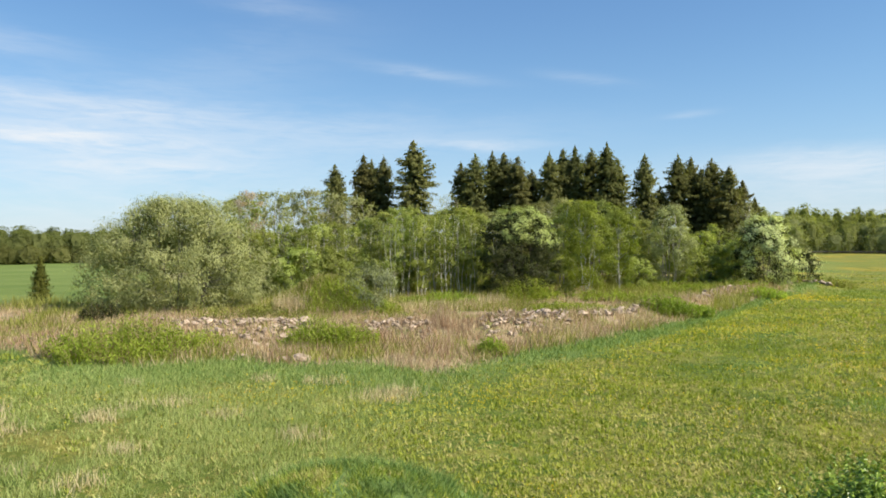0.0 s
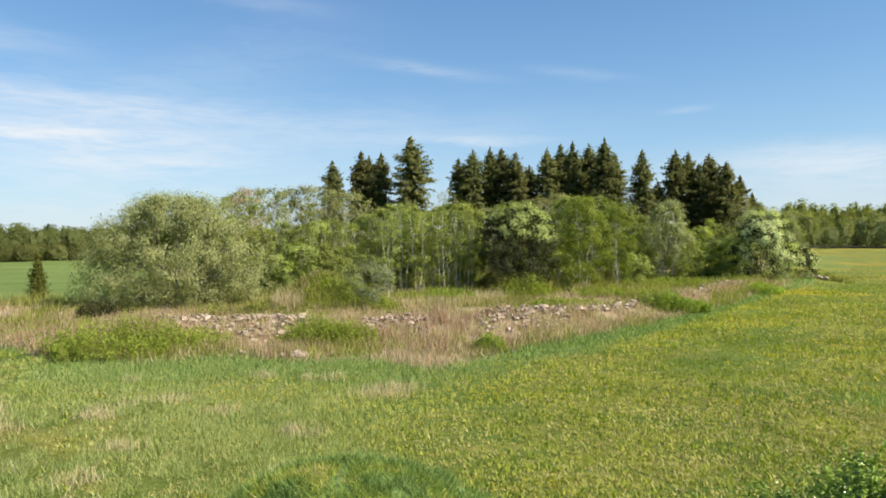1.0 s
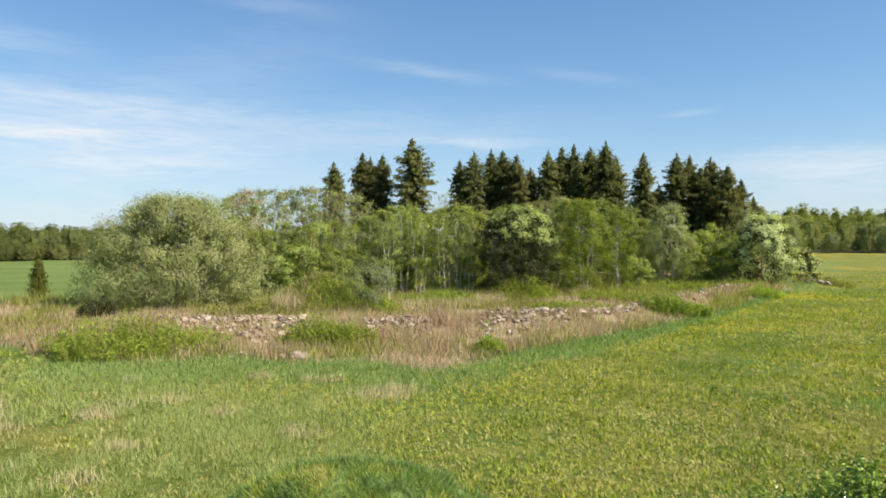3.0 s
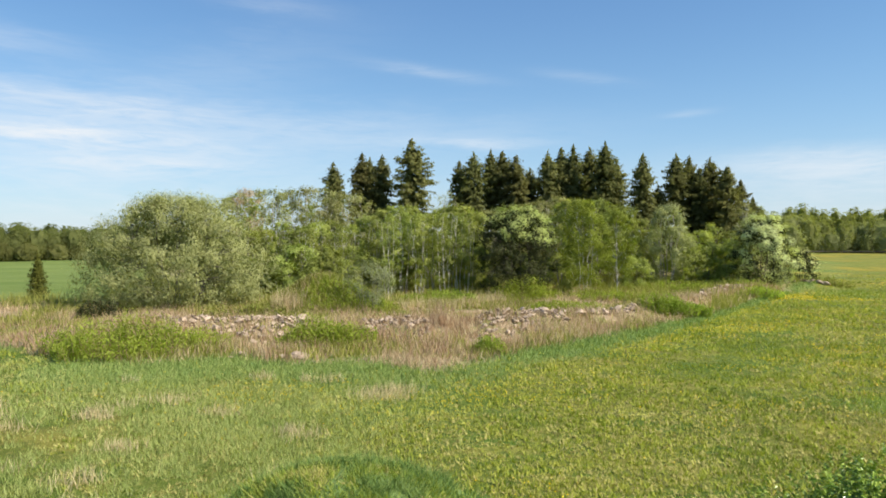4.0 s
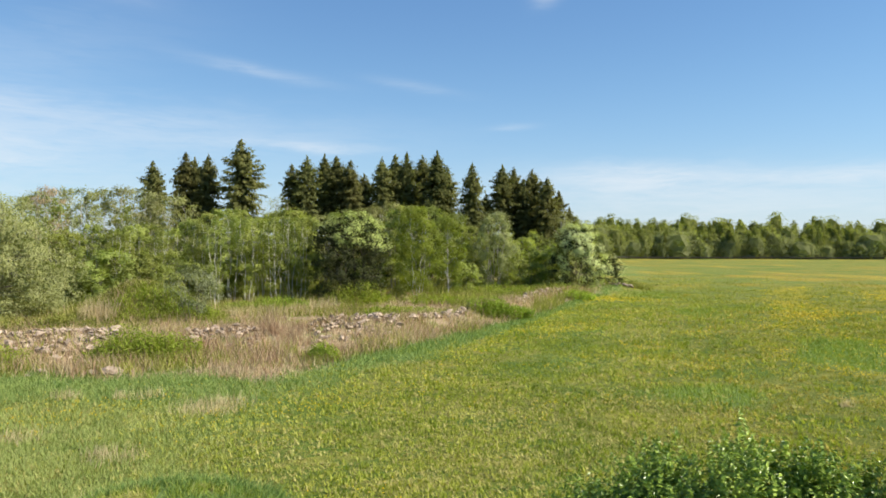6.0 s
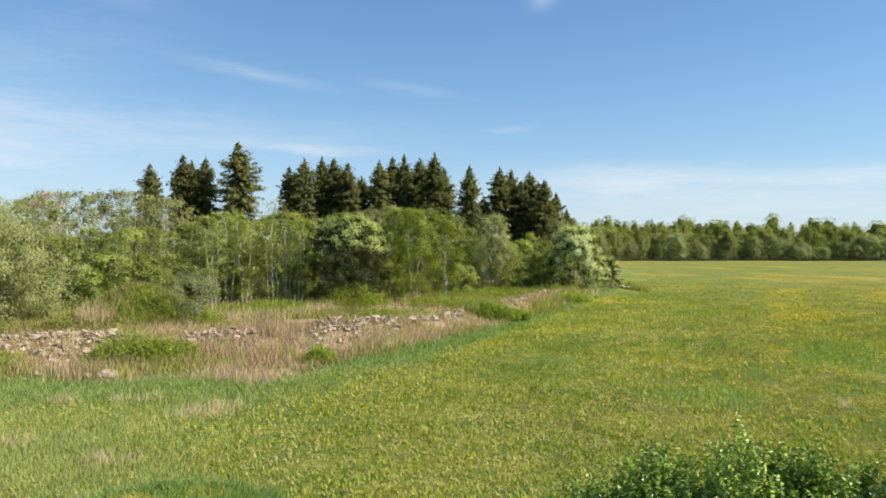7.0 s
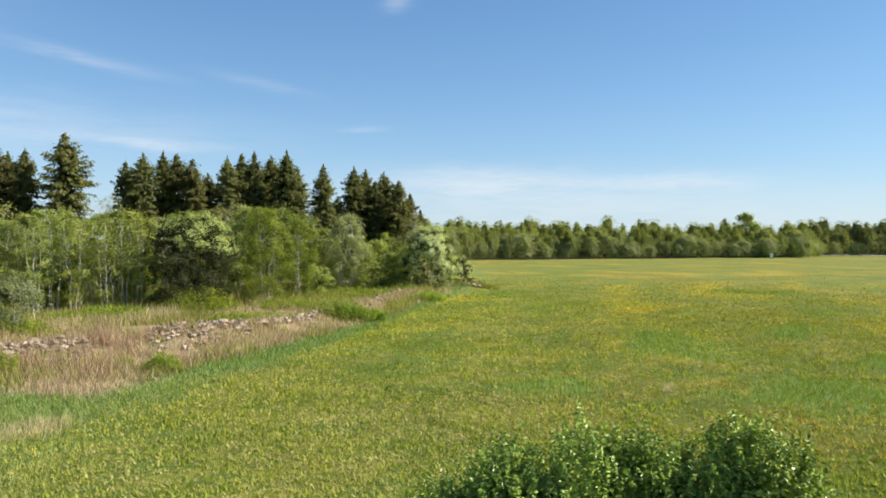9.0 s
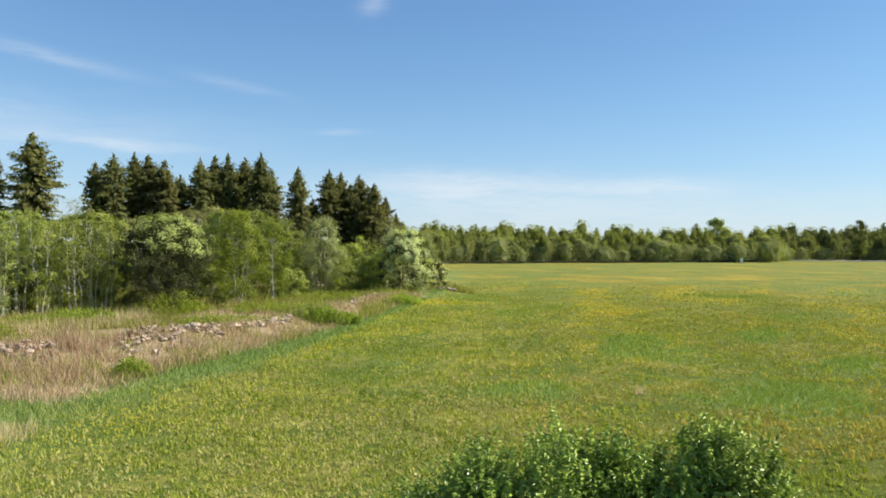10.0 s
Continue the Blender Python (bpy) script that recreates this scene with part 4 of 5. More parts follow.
F = F & (value_noise(V[:, 0, 0], V[:, 0, 1], 5.0, 48) + 0.4 * value_noise(V[:, 0, 0], V[:, 0, 1], 1.1, 49) > 0.78)
both(V, F, (("grass_tussocks", "tufts of taller yellowish grass in the meadow", "grass", M_GRASS), ("ochre_tussocks", "ochre tufts between the dandelions", "dry grass", M_WITHERED)))
# longer paler grass where the meadow was not mown
x, y, az, d = scatter(150000, -37, 6, 10.3, 32, rng, 0.5)
rough, lush, crop = masks(x, y)
keep = rng.uniform(0, 1, len(x)) < (1 - rough) * smooth(-az, -4, 16) * smooth(value_noise(x, y, 0.5, 61) * 0.5 + value_noise(x, y, 3.2, 62) * 0.6, 0.18, 0.7)
x, y, d = x[keep], y[keep], d[keep]
V, F = blades(x, y, rng.uniform(0.08, 0.22, len(x)), 0.012 + 0.0006 * d, 0.45, rng)
stuff("long_grass", "longer soft pale green grass in the unmown part", "grass", V, F, M_LONG)
# longer grass on the turf mound
x, y = rng.normal(-1.35, 1.95, 64000), rng.normal(9.9, 1.5, 64000)
keep = (height(x, y) > 0.22) & (rng.uniform(0, 1, 64000) < smooth(value_noise(x, y, 0.3, 71), 0.0, 0.6))
x, y = x[keep], y[keep]
kind = value_noise(x, y, 0.45, 72) + rng.normal(0, 0.15, len(x))
for name, label, pick, material, tall in (("mound_grass", "deep green longer grass on the turf mound", kind < 0.54, M_MOUND, 0.2), ("mound_tufts", "yellowish grass tufts on the turf mound", (kind >= 0.54) & (kind < 0.86), M_GRASS, 0.16),
                                          ("mound_straw", "withered blades on the turf mound", kind >= 0.86, M_PALE, 0.16)):
    V, F = blades(x[pick], y[pick], rng.uniform(0.05, tall, pick.sum()), 0.02, 0.7, rng)
    stuff(name, label, "grass", V, F, material)

# pale tussocks standing out of the turf
x, y = [], []
for az, d, n, s in ((-5.2, 20.8, 380, 0.5), (-4.0, 21.4, 260, 0.45), (-15.2, 24.3, 150, 0.22), (-18.5, 20.0, 160, 0.3), (-26, 17.5, 160, 0.3), (-30, 13.6, 240, 0.4), (-29, 15.5, 120, 0.3),
                    (-9.5, 23.5, 120, 0.3), (-22, 22.0, 140, 0.35), (-12, 17.0, 140, 0.35), (-27.5, 21.0, 140, 0.3), (45.8, 23.9, 60, 0.13)):
    cx, cy, cz = bearing(az, d)
    x.append(rng.normal(cx, s, n)), y.append(rng.normal(cy, s * 0.7, n))
for i in range(15):
    cx, cy, cz = bearing(rng.uniform(-36, -2), rng.uniform(13.5, 26))
    n, s = rng.integers(30, 80), rng.uniform(0.12, 0.34)
    x.append(rng.normal(cx, s, n)), y.append(rng.normal(cy, s * 0.7, n))
x, y = np.concatenate(x), np.concatenate(y)
V, F = blades(x, y, rng.uniform(0.15, 0.42, len(x)), 0.02, 0.3, rng)
stuff("straw_tussocks", "pale straw tussocks standing in the meadow", "dry grass", V, F, M_STRAW)

# dandelions: x, y and half sizes of the densest patches
DENSE = [(48.4, 51.4, 2.6, 0.9), (42.8, 39.2, 1.9, 0.7), (32.6, 51.2, 1.0, 0.7), (28.9, 52.6, 3.6, 2.4), (37.3, 38.9, 3.5, 1.6)]
x, y, az, d = scatter(600000, -37, 66, 11, 130, rng, 0.55)
rough, lush, crop = masks(x, y)
rows_x = x * 0.80 + y * 0.60
band = value_noise(rows_x * 0.35, (y * 0.8 - x * 0.6) * 1.3, 4.0, 51) * 0.6 + value_noise(x, y, 1.2, 52) * 0.35 + value_noise(x, y, 14.0, 53) * 0.3
edge_d = np.interp(az, EDGE_AZ, EDGE_D)
right = smooth(az, -14, 24)
along = np.exp(-((d - edge_d + 7.0) / 3.5) ** 2) * smooth(az, 6, 18) * (az < 32)
dense = sum(np.exp(-(((x - a) / u) ** 2 + ((y - b) / w) ** 2) ** 2) for a, b, u, w in DENSE)
keep = rng.uniform(0, 1, len(x)) < (1 - rough) * (1 - 0.85 * lush) * (1 - crop) * (1 - smooth(d, 60, 128)) * ((az > -16) | (d < 34)) * np.clip(0.9 * dense + smooth(band, 0.62, 0.88) * (0.05 * smooth(d, 16, 30) + (0.24 + 0.75 * smooth(az, 34, 50)) * right * smooth(d, 14, 34) + 0.07 * right) + 0.11 * along + 0.28 * np.exp(-((x + 2.5) / 4.5) ** 2 - ((y - 21.5) / 2.6) ** 2) * smooth(band, 0.35, 0.7), 0, 1)
x, y, d = x[keep], y[keep], d[keep]
P = np.stack([x, y, height(x, y) + rng.uniform(0.06, 0.16, len(x))], 1)
s = rng.uniform(0.020, 0.032, len(x)) * (1 + 0.012 * d)
V, F = leaf_quads(P, rng.normal(0, 0.4, P.shape) + (0.2, -0.7, 1), rng.normal(0, 1, P.shape), s, s)
stuff("dandelions", "yellow dandelion flowers scattered through the meadow", "dandelions", V, F, M_DANDELION)


# ---- far woods ----
def far_tree(seed, h, r, low, count, leaf, fat=0.65):
    """Arrays of one distant tree: a ragged leafy crown round a dense heart, and its trunk. fat: how full the crown is."""
    rng = np.random.default_rng(seed)

    def girth(t, a):
        wave = 1 + 0.16 * np.sin(3 * a + 9 * t + seed) + 0.13 * np.sin(5 * a - 14 * t + 2 * seed) + 0.10 * np.sin(2 * a + 23 * t)
        return r * np.sin(np.pi * np.clip(0.14 + 0.84 * t ** 0.9, 0, 1)) ** fat * wave

    t, a = rng.uniform(0, 1, count) ** 0.85, rng.uniform(0, 2 * np.pi, count)
    q = girth(t, a) * np.where(t > 0.84, np.sqrt(rng.uniform(0.02, 1.0, count)), rng.uniform(0.50, 1.12, count))
    P = np.stack([q * np.cos(a), q * np.sin(a), low + (h - low) * t + rng.normal(0, 0.12, count)], 1)
    P[:, 2] = np.maximum(P[:, 2], 0.1)
    N = unit(P - (0, 0, low + 0.35 * (h - low))) * 0.9 + rng.normal(0, 0.42, P.shape) + (0, 0, 0.4)
    s = leaf * rng.uniform(0.6, 1.4, count)
    v, f = leaf_quads(P, N, rng.normal(0, 1, P.shape), s, s * 0.85)
    v = v.reshape(-1, 4, 3)[:, [0, 1, 3]]
    v[:, 0] += (v[:, 0] - v[:, 1:].mean(1)) * 0.8
    v = v.reshape(-1, 3)
    f = np.arange(len(v)).reshape(-1, 3)
    bm = bmesh.new()
    bmesh.ops.create_icosphere(bm, subdivisions=2, radius=1.0)
    core_f = [[w.index + len(v) for w in face.verts] for face in bm.faces]
    U = np.array([w.co for w in bm.verts])
    bm.free()
    ct, ca = (U[:, 2] + 1) / 2 * 0.9 + 0.02, np.arctan2(U[:, 1], U[:, 0])
    cq = girth(ct, ca) * 0.52
    core_v = np.stack([cq * np.cos(ca), cq * np.sin(ca), low + (h - low) * ct], 1)
    v, f = np.concatenate([v, core_v]), np.concatenate([f, core_f])
    tv, tf = tubes([(np.array([[0, 0, -0.3], [rng.normal(0, 0.2), rng.normal(0, 0.2), h * 0.8]]), (0.011 * h, 0.03))], 4)
    return v, f, tv, np.array([q for q in tf])


def far_wood(name, label, rows, kinds, foliage, bark, seed):
    rng = np.random.default_rng(seed)
    V, F, TV, TF, n, tn = [], [], [], [], 0, 0
    for az, d, s in rows:
        v, f, tv, tf = kinds[rng.integers(0, len(kinds))]
        a = rng.uniform(0, 2 * np.pi)
        turn = np.array([[np.cos(a), -np.sin(a), 0], [np.sin(a), np.cos(a), 0], [0, 0, 1]])
        x, y, z = bearing(az, d)
        w = s * rng.uniform(0.85, 1.2)
        for src, faces, into, out, count in ((v, f, V, F, n), (tv, tf, TV, TF, tn)):
            into.append((src @ turn.T) * (w, w, s) + (x, y, z))
            out.append(faces + count)
        n, tn = n + len(v), tn + len(tv)
    ob = tagged(new(name, mesh_of(name, np.concatenate(V), np.concatenate(F), foliage)), label, "woods", kind="stuff")
    part("trunks", mesh_of("trunks", np.concatenate(TV), np.concatenate(TF), bark, True), ob, "thin grey trunks")
    return ob


rng = np.random.default_rng(202)
tall_kinds = [far_tree(301 + i, 14.0, 2.5 + 0.8 * (i % 3), 1.2, 860, 0.54, 0.66 - 0.12 * (i % 3)) for i in range(6)]
dark_kinds = [far_tree(321 + i, 14.0, 5.2 + 0.9 * i, 0.8, 900, 0.62, 0.5) for i in range(3)]
low_kinds = [far_tree(311 + i, 8.0, 3.2 + 1.1 * (i % 4), 0.1, 800, 0.48, 0.42) for i in range(4)]
FRONT_AZ, FRONT_D = (-80, -40, -20, 0, 24, 30, 42, 55, 56.5, 62, 100), (176, 176, 178, 230, 205, 226, 250, 284, 330, 345, 330)
rows = []
for az in np.arange(-37, 67, 0.31):
    if -19 < az < 22:
        continue
    d = np.interp(az, FRONT_AZ, FRONT_D)
    for depth, h in ((8, 0.84), (24, 0.98)) if az < 0 else ((6, 0.68), (16, 0.86), (27, 1.0)):
        k = 0.62 if az < 0 else (0.97 if az < 34 else 0.99) if az < 56 else 1.10
        k *= 1.0 if az < 0 else 1 + 0.05 * math.sin(1.15 * az + 0.4) + 0.05 * math.sin(2.9 * az + depth)
        rows.append((az + rng.uniform(-0.5, 0.5), d + depth + rng.uniform(-5, 5), h * k * rng.uniform(0.80, 1.10) * (1.1 if rng.uniform() < 0.06 else 1.0)))
far_wood("far_wood", "distant mixed wood in fresh green leaf behind the field", [r for r in rows if 0 < r[0] < 56.3], tall_kinds, M_FOREST, M_PALE_BARK, 401)
far_wood("remote_wood", "remote darker wood beyond the road", [r for r in rows if r[0] >= 56.3], tall_kinds, M_FOREST_DULL, M_PALE_BARK, 406)
far_wood("far_dark_wood", "distant dark olive wood behind the crop field", [r for r in rows if r[0] < 0], dark_kinds, M_FOREST_DARK, M_PALE_BARK, 404)
rows = []
for az in np.arange(-37, 67, 0.56):
    if -19 < az < 22:
        continue
    d = np.interp(az, FRONT_AZ, FRONT_D)
    for depth, more in ((2, 1.0), (5, 1.0), (11, 1.3)):
        k = more * (0.56 if az < 0 else (0.9 if az < 56 else 0.8))
        k *= 1.0 if az < 0 else 1 + 0.13 * math.sin(0.95 * az + 1.0) + 0.08 * math.sin(2.3 * az)
        rows.append((az + rng.uniform(-0.7, 0.7), d + depth + rng.uniform(-2, 2), k * rng.uniform(0.66, 1.10)))
far_wood("far_bushes", "grey-green bushes along the edge of the distant wood", [r for r in rows if r[0] > 0], low_kinds, M_FOREST_GREY, M_BARK, 402)
far_wood("far_dark_bushes", "low dull bushes at the foot of the dark wood", [r for r in rows if r[0] < 0], low_kinds, M_FOREST_DARK, M_PALE_BARK, 405)
rows = [(az + rng.uniform(-0.4, 0.4), 97.0 + rng.uniform(-3, 3), rng.uniform(0.5, 0.75)) for az in np.arange(-19, 25.5, 1.25)]
far_wood("understorey", "shaded leafy undergrowth beneath the spruces", rows, low_kinds, M_FOREST, M_BARK, 403)
ob, C, S = broadleaf("tall_tree", "tall full-crowned tree rising above the distant wood", "tree", 90, 17.6, 5.0, 2.0, 1, 80, 6000, 0.6, M_BARK, M_FOREST, 0.21, 0.5, 1.0)
set_down(ob, 51.7, 296.0, 1.08)
ob, C, S = broadleaf("tall_tree", "dark round-topped tree above the remote wood", "tree", 96, 18.6, 3.6, 2.0, 1, 60, 3600, 0.6, M_BARK, M_FOREST_DARK, 0.24, 0.6, 1.0)
set_down(ob, 61.4, 338.0, 1.0)

# pale road passing behind the bushes, and the small white hut at the field's edge
def ribbon(name, label, category, rows, width, lift, material):
    V = []
    for az, d in rows:
        x, y, z = bearing(az, d)
        u = Vector((x, y, 0)).normalized()
        V += [(x - u.x * width / 2, y - u.y * width / 2, z + lift - 0.3), (x - u.x * width / 2, y - u.y * width / 2, z + lift),
              (x + u.x * width / 2, y + u.y * width / 2, z + lift), (x + u.x * width / 2, y + u.y * width / 2, z + lift - 0.3)]
    F = [(4 * i + a, 4 * i + a + 1, 4 * i + a + 5, 4 * i + a + 4) for i in range(len(rows) - 1) for a in range(3)]
    return tagged(new(name, mesh_of(name, V, F, material)), label, category, kind="structure")


# Dark strip added for the ditch's shade, which the coarse ground can't form.
ribbon("ditch_shade_strip", "dark earth strip standing in for the shaded ditch at the distant wood's edge", "bank", [(az, float(np.interp(az, FRONT_AZ, FRONT_D)) - 3.5) for az in np.arange(25.0, 55.6, 0.5)], 1.6, 0.75, M_DITCH_SHADE)
ribbon("road", "pale gravel road at the far edge of the meadow", "road", [(az, 326.0) for az in np.arange(54.8, 90, 1.5)], 7.0, 0.35, M_ROAD)


def box_faces(x0, x1, y0, y1, z0, z1, bevel=0.02):
    bm = bmesh.new()
    bmesh.ops.create_cube(bm, size=1.0)
    for v in bm.verts:
        v.co = ((x0 + x1) / 2 + v.co.x * (x1 - x0), (y0 + y1) / 2 + v.co.y * (y1 - y0), (z0 + z1) / 2 + v.co.z * (z1 - z0))
    bmesh.ops.bevel(bm, geom=list(bm.edges), offset=bevel, segments=1, affect="EDGES")
    return bm


def box_mesh(name, dims, material, bevel=0.02):
    bm = box_faces(*dims, bevel)
    me = bpy.data.meshes.new(name)
    bm.to_mesh(me)
    bm.free()
    me.materials.append(material)
    return me


hut = thing("field_hut", "small white box-like hut with grey roof at the field's edge", "hut")
part("wall", box_mesh("wall", (-0.75, 0.75, -0.6, 0.6, 0.15, 2.3), M_BOX), hut)
part("roof", box_mesh("roof", (-0.9, 0.9, -0.75, 0.75, 2.3, 2.45), M_BOX_ROOF), hut, "flat grey roof")
part("base", box_mesh("base", (-0.8, 0.8, -0.65, 0.65, -0.2, 0.15), M_BOX_ROOF), hut)
door = part("door", box_mesh("door", (-0.35, 0.35, -0.63, -0.6, 0.2, 2.0), M_BOX, 0.01), hut)
set_down(hut, 53.5, 268.0, (0.6, 0.6, 0.8), -radians(40))


sign = thing("road_sign", "small white road sign on a grey post", "sign")
v, f = tubes([(np.array([[0, 0, -0.2], [0, 0, 2.6]]), (0.05, 0.05))], 8)
part("post", mesh_of("post", v, f, M_BOX_ROOF, True), sign, "grey metal post")
part("plate", box_mesh("plate", (-0.55, 0.55, -0.05, -0.02, 1.7, 2.6), M_BOX, 0.01), sign, "plain white plate")
set_down(sign, 56.5, 320.0, 1.0, -radians(56.5))


# ---- bush beneath the window ----
def garden_bush(label, seed, az, d, lumps, leaves, shoots, turn=0.0):
    """A dense leafy garden bush: stems from one root, and folded pointed leaves on its rounded lumps.
    lumps: x, y, z and the three half sizes of each."""
    rng = np.random.default_rng(seed)
    ob = thing("lilac_bush", label, "bush", group="bushes under the window")
    L = np.array(lumps)
    weight = (L[:, 3] * L[:, 5] + L[:, 3] * L[:, 4]) ** 1.0
    paths = []
    for i in range(46):
        k = i % len(L)
        tip = L[k, :3] + unit(rng.normal(0, 1, 3) + (0, 0, 0.6)) * L[k, 3:6] * 0.62
        foot = np.array([L[k, 0] * 0.6 + rng.normal(0, 0.25), L[k, 1] * 0.6 + rng.normal(0, 0.25), -0.1])
        paths.append((limb(foot, tip, 0.1, rng, 6), np.linspace(0.022, 0.005, 6)))
    # leafy sprays in tufts: each rises from inside the bush and bends upwards
    tufts, per = 40, 18
    knob = unit(rng.normal(0, 1, (len(L), tufts, 3)) + (0, 0, 0.75))
    reach = rng.uniform(0.82, 1.08, (len(L), tufts))
    sprays = int(leaves * 0.70) // per
    own = rng.choice(len(L), sprays, p=weight / weight.sum())
    t = rng.integers(0, tufts, sprays)
    out = unit(knob[own, t] + rng.normal(0, 0.15, (sprays, 3)))
    grow = unit(out * 0.75 + rng.normal(0, 0.18, (sprays, 3)) + (0, 0, 0.75))
    tip = L[own, :3] + out * L[own, 3:6] * (reach[own, t] * rng.uniform(0.94, 1.10, sprays))[:, None]
    long = rng.uniform(0.26, 0.48, sprays)
    high = rng.uniform(0, 1, sprays) < shoots / sprays
    tip[high] += grow[high] * rng.uniform(0.06, 0.22, (high.sum(), 1)) * (1, 1, 1.3)
    s = np.linspace(0, 1, per)[None, :, None]
    P = (tip - grow * long[:, None])[:, None, :] * (1 - s) + tip[:, None, :] * s
    aside = unit(rng.normal(0, 1, (sprays, per, 3)))
    aside = unit(aside - grow[:, None, :] * (aside * grow[:, None, :]).sum(2, keepdims=True))
    P = (P + aside * 0.045 * (1.25 - s)).reshape(-1, 3)
    dirs = unit(aside * 0.55 + out[:, None, :] * 0.8).reshape(-1, 3)
    grows = (grow[:, None, :] * (0.5 + 0.6 * s) + aside * 0.7).reshape(-1, 3)
    # leaves deep inside
    inner = int(leaves * 0.38)
    own = rng.choice(len(L), inner, p=weight / weight.sum())
    deep = unit(rng.normal(0, 1, (inner, 3)) + (0, 0, 0.6))
    P = np.concatenate([P, L[own, :3] + deep * L[own, 3:6] * rng.uniform(0.35, 0.80, (inner, 1))])
    dirs, grows = np.concatenate([dirs, deep]), np.concatenate([grows, deep + rng.normal(0, 0.6, deep.shape)])
    wide = np.concatenate([rng.uniform(0.050, 0.086, sprays * per), rng.uniform(0.07, 0.11, inner)])
    ok = (P[:, 2] > 0.08) & ((P[:, 2] > 0.9) | (rng.uniform(0, 1, len(P)) < 0.55))
    P, dirs, grows, wide = P[ok], dirs[ok], grows[ok], wide[ok]
    n = len(P)
    N = unit(dirs * 0.8 + rng.normal(0, 0.38, (n, 3)) + (0, 0, 0.4))
    A = rng.normal(0, 0.25, (n, 3)) + grows
    A = unit(A - N * (A * N).sum(1, keepdims=True))
    B = np.cross(N, A)
    s = wide[:, None]
    base, tip = P - A * s * 0.5, P + A * s * 0.55 - N * s * 0.08
    fold = N * s * 0.10
    l1, l2 = P - A * s * 0.18 + B * s * 0.23 + fold, P + A * s * 0.2 + B * s * 0.16 + fold
    r1, r2 = P - A * s * 0.18 - B * s * 0.23 + fold, P + A * s * 0.2 - B * s * 0.16 + fold
    V = np.stack([base, l1, l2, tip, r2, r1], 1).reshape(-1, 3)
    i = np.arange(n)[:, None] * 6
    F = np.concatenate([i + (0, 3, 2, 1), i + (0, 5, 4, 3)])
    tagged(part("leafage", mesh_of("leafage", V, F, M_LILAC), ob, "glossy fresh green leaves"), kind="stuff")
    v, f = tubes(paths, 5)
    tagged(part("branchwork", mesh_of("branchwork", v, f, M_BARK, True), ob, "thin grey stems"), kind="stuff")
    x, y, z = bearing(az, d)
    ob.matrix_basis = Matrix.LocRotScale((x, y, z), Euler((0, 0, turn)), (1.03, 1, 1.04))
    return ob


# local x runs along the house, local y away from it
garden_bush("dense green lilac bush with upright shoots", 501, 37.5, 8.9,
            [(-2.4, 0.1, 0.6, 0.75, 0.8, 0.66), (-1.55, 0.15, 0.84, 0.8, 0.9, 0.86), (-0.75, 0.1, 1.14, 1.05, 1.05, 1.12), (0.35, 0.0, 1.28, 1.0, 1.0, 1.30), (1.15, 0.1, 1.25, 0.85, 0.95, 1.25), (-0.2, -0.6, 1.0, 1.4, 0.8, 1.0)],
            43000, 130, -radians(37.5))
garden_bush("tall rounded green lilac bush", 502, 52.0, 9.3, [(0.0, 0.0, 1.55, 0.85, 0.85, 1.2), (0.55, -0.1, 1.1, 0.75, 0.8, 1.1), (-0.1, -0.45, 1.0, 0.9, 0.7, 0.95)], 21000, 60, -radians(50.6))

# ---- stones, last ----
def stone_mesh(seed):
    rng = np.random.default_rng(seed)
    bm = bmesh.new()
    for p in unit(rng.normal(0, 1, (15, 3))) * rng.uniform(0.85, 1.1, (15, 1)) * (1.0, 0.8, 0.62):
        bm.verts.new(p)
    res = bmesh.ops.convex_hull(bm, input=list(bm.verts))
    bmesh.ops.delete(bm, geom=[v for v in res["geom_interior"] if isinstance(v, bmesh.types.BMVert)], context="VERTS")
    me = bpy.data.meshes.new("stone")
    bm.to_mesh(me)
    bm.free()
    me.materials.append(M_STONE)
    return me


STONES = [stone_mesh(600 + i) for i in range(9)]
rng = np.random.default_rng(603)


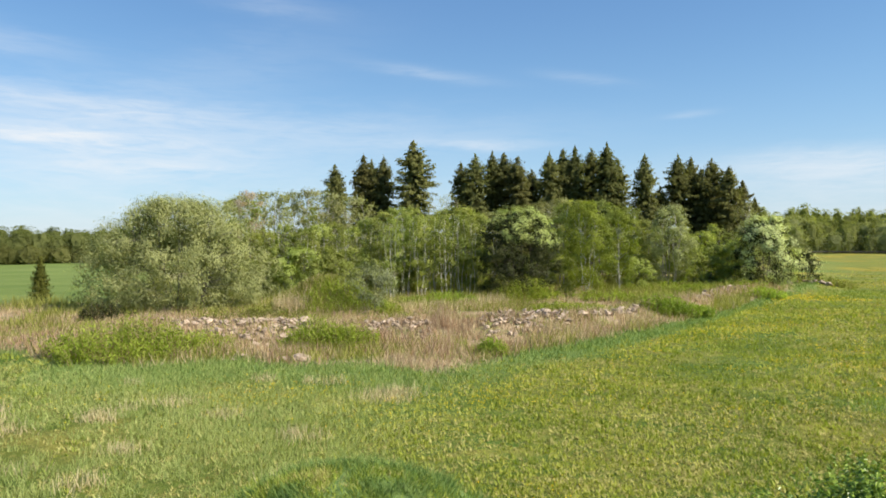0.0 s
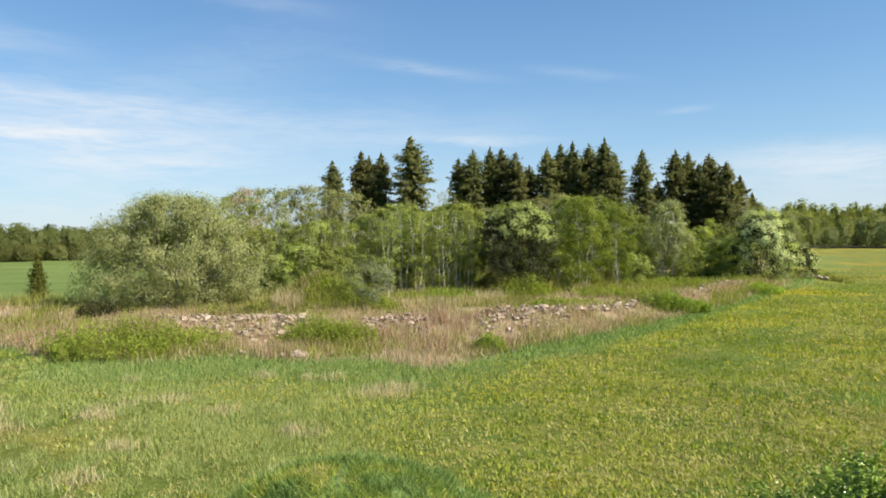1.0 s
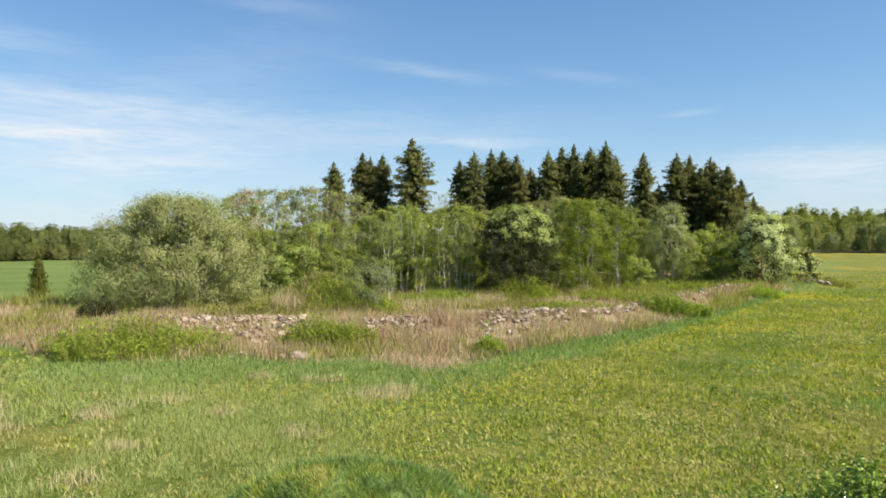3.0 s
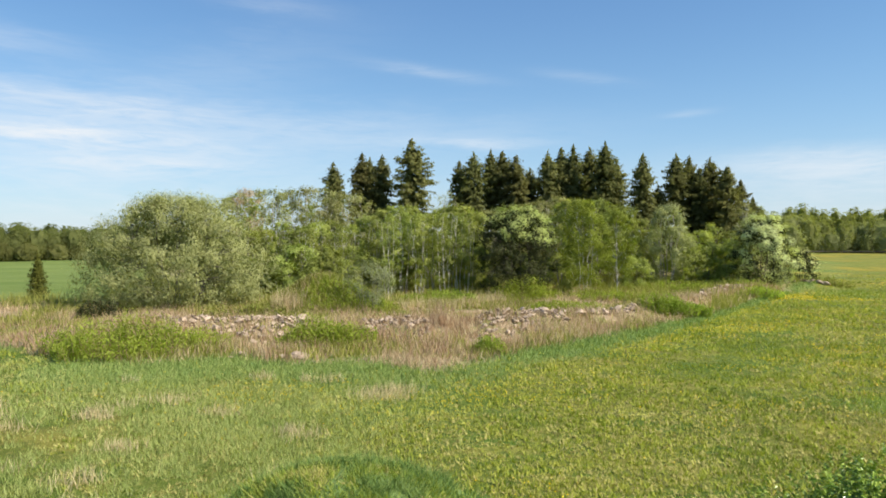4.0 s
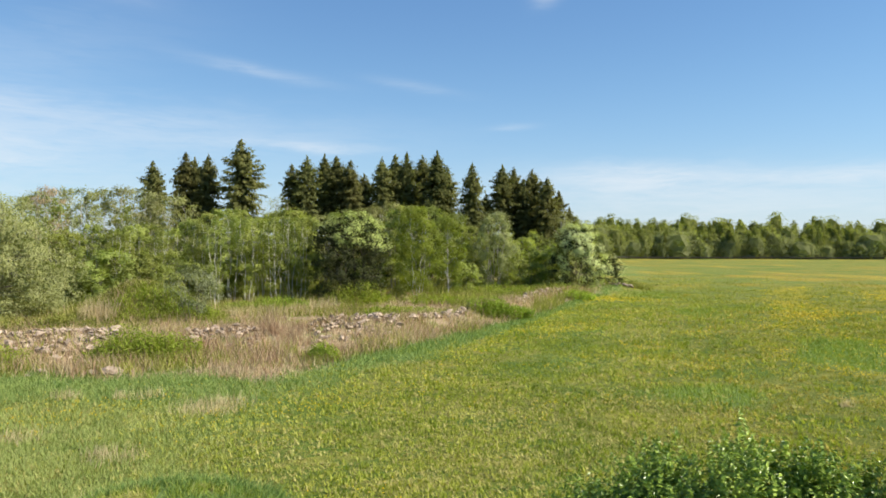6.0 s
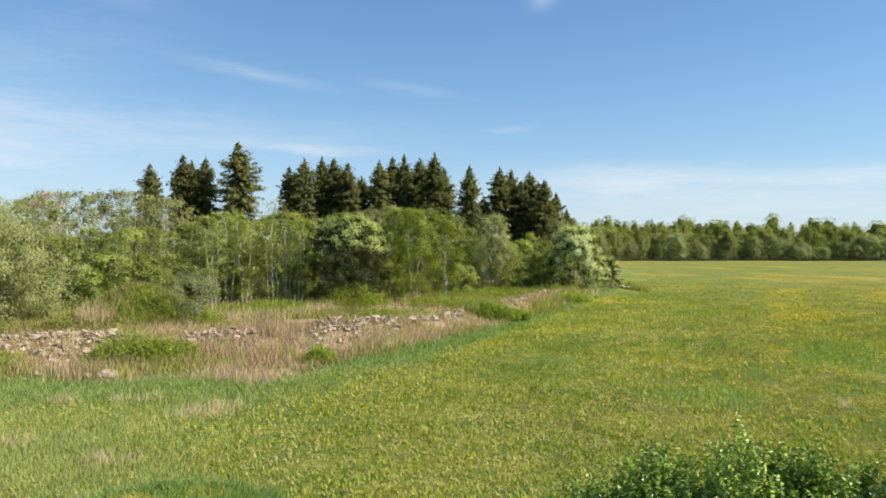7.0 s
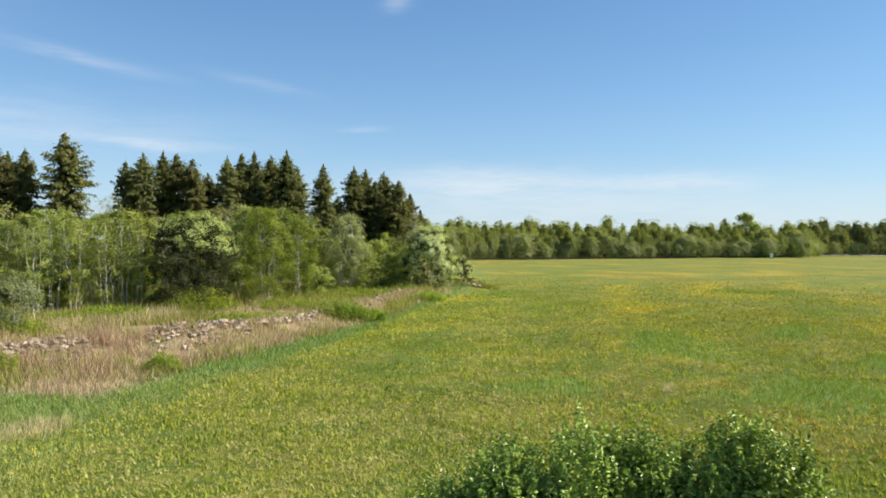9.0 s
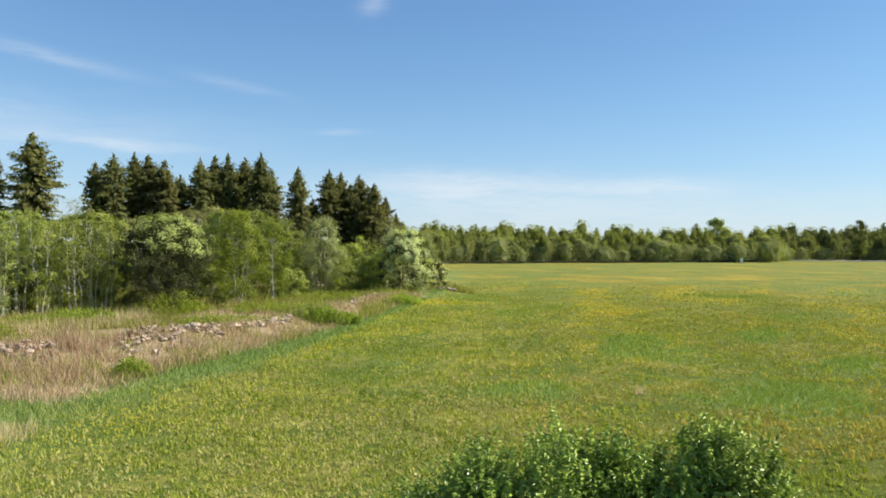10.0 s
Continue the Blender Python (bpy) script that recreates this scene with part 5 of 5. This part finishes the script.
def stone_heap(label, az0, az1, count, off, wide, big, lift=0.06):
    """Field stones tipped along the ridge; those in the middle lie higher, on the ones beneath."""
    am = (az0 + az1) / 2
    dm = float(np.interp(am, RIDGE_AZ, RIDGE_D)) + off
    x0, y0, z0 = bearing(am, dm)
    heap = thing("stone_heap", label, "stone heap", (x0, y0, z0), group="stone heaps along the ridge")
    for i in range(count):
        az = az0 + (az1 - az0) * (i + rng.uniform(-1, 2)) / count
        q = rng.uniform(0, 1) ** 2.0          # 0 on the crest, 1 at the foot of the slope towards the meadow
        d = float(np.interp(az, RIDGE_AZ, RIDGE_D)) + off + 0.6 - q * wide + rng.normal(0, 0.15)
        x, y, z = bearing(az, d)
        s = big * rng.uniform(0.4, 1.2) * (1.7 if rng.uniform() < 0.09 else 1.0)
        up = s * 0.25 + lift * (1 - q) * rng.uniform(0, 4)
        ob = new("stone", STONES[rng.integers(0, len(STONES))])
        ob.parent = heap
        ob.matrix_basis = Matrix.LocRotScale((x - x0, y - y0, z - z0 + up), Euler((rng.uniform(-0.5, 0.5), rng.uniform(-0.5, 0.5), rng.uniform(0, 6.28))), (s * rng.uniform(0.8, 1.3), s, s * rng.uniform(0.75, 1.2)))
    return heap


stone_heap("long heap of pale field stones in dry grass", -23.0, -16.4, 150, -0.2, 3.0, 0.145)
stone_heap("broad slope of pinkish field stones beside reeds", -16.6, -11.2, 230, 0.3, 5.2, 0.155, 0.07)
stone_heap("low scatter of field stones among canes", -6.6, -1.0, 120, -0.2, 2.8, 0.15)
stone_heap("open heap of pinkish grey field stones", 3.2, 10.7, 220, 0.2, 3.8, 0.16, 0.08)
stone_heap("sparse field stones half hidden by grass", 11.6, 16.6, 80, 0.2, 1.4, 0.17)
stone_heap("bare pale stones near the flowering bird cherry", 20.8, 24.6, 100, 0.2, 2.2, 0.22)
stone_heap("few pale stones at the end of the ridge", 27.5, 30.5, 16, 0.5, 1.6, 0.26)
stone_heap("dark stones in the shade of the willow", -28.5, -24.0, 40, 3.5, 1.6, 0.2)
for az, d, s, label in ((-12.1, 28.1, 0.42, "single pale boulder at the meadow's edge"), (-16.6, 29.4, 0.36, "pale flat stone at the foot of the dry grass"), (-17.6, 29.0, 0.22, "small pale stone in the grass"),
                        (-13.6, 28.4, 0.24, "small pale stone in the grass"), (-6.2, 33.6, 0.33, "pale boulder above a green tuft"), (-10.8, 27.9, 0.2, "small pale stone in the grass")):
    x, y, z = bearing(az, d)
    ob = tagged(new("boulder", STONES[int(s * 100) % 9]), label, "stone", "loose stones")
    ob.matrix_basis = Matrix.LocRotScale((x, y, z + s * 0.32), Euler((0.1, 0.15, az)), (s * 1.05, s * 0.85, s * 0.7))
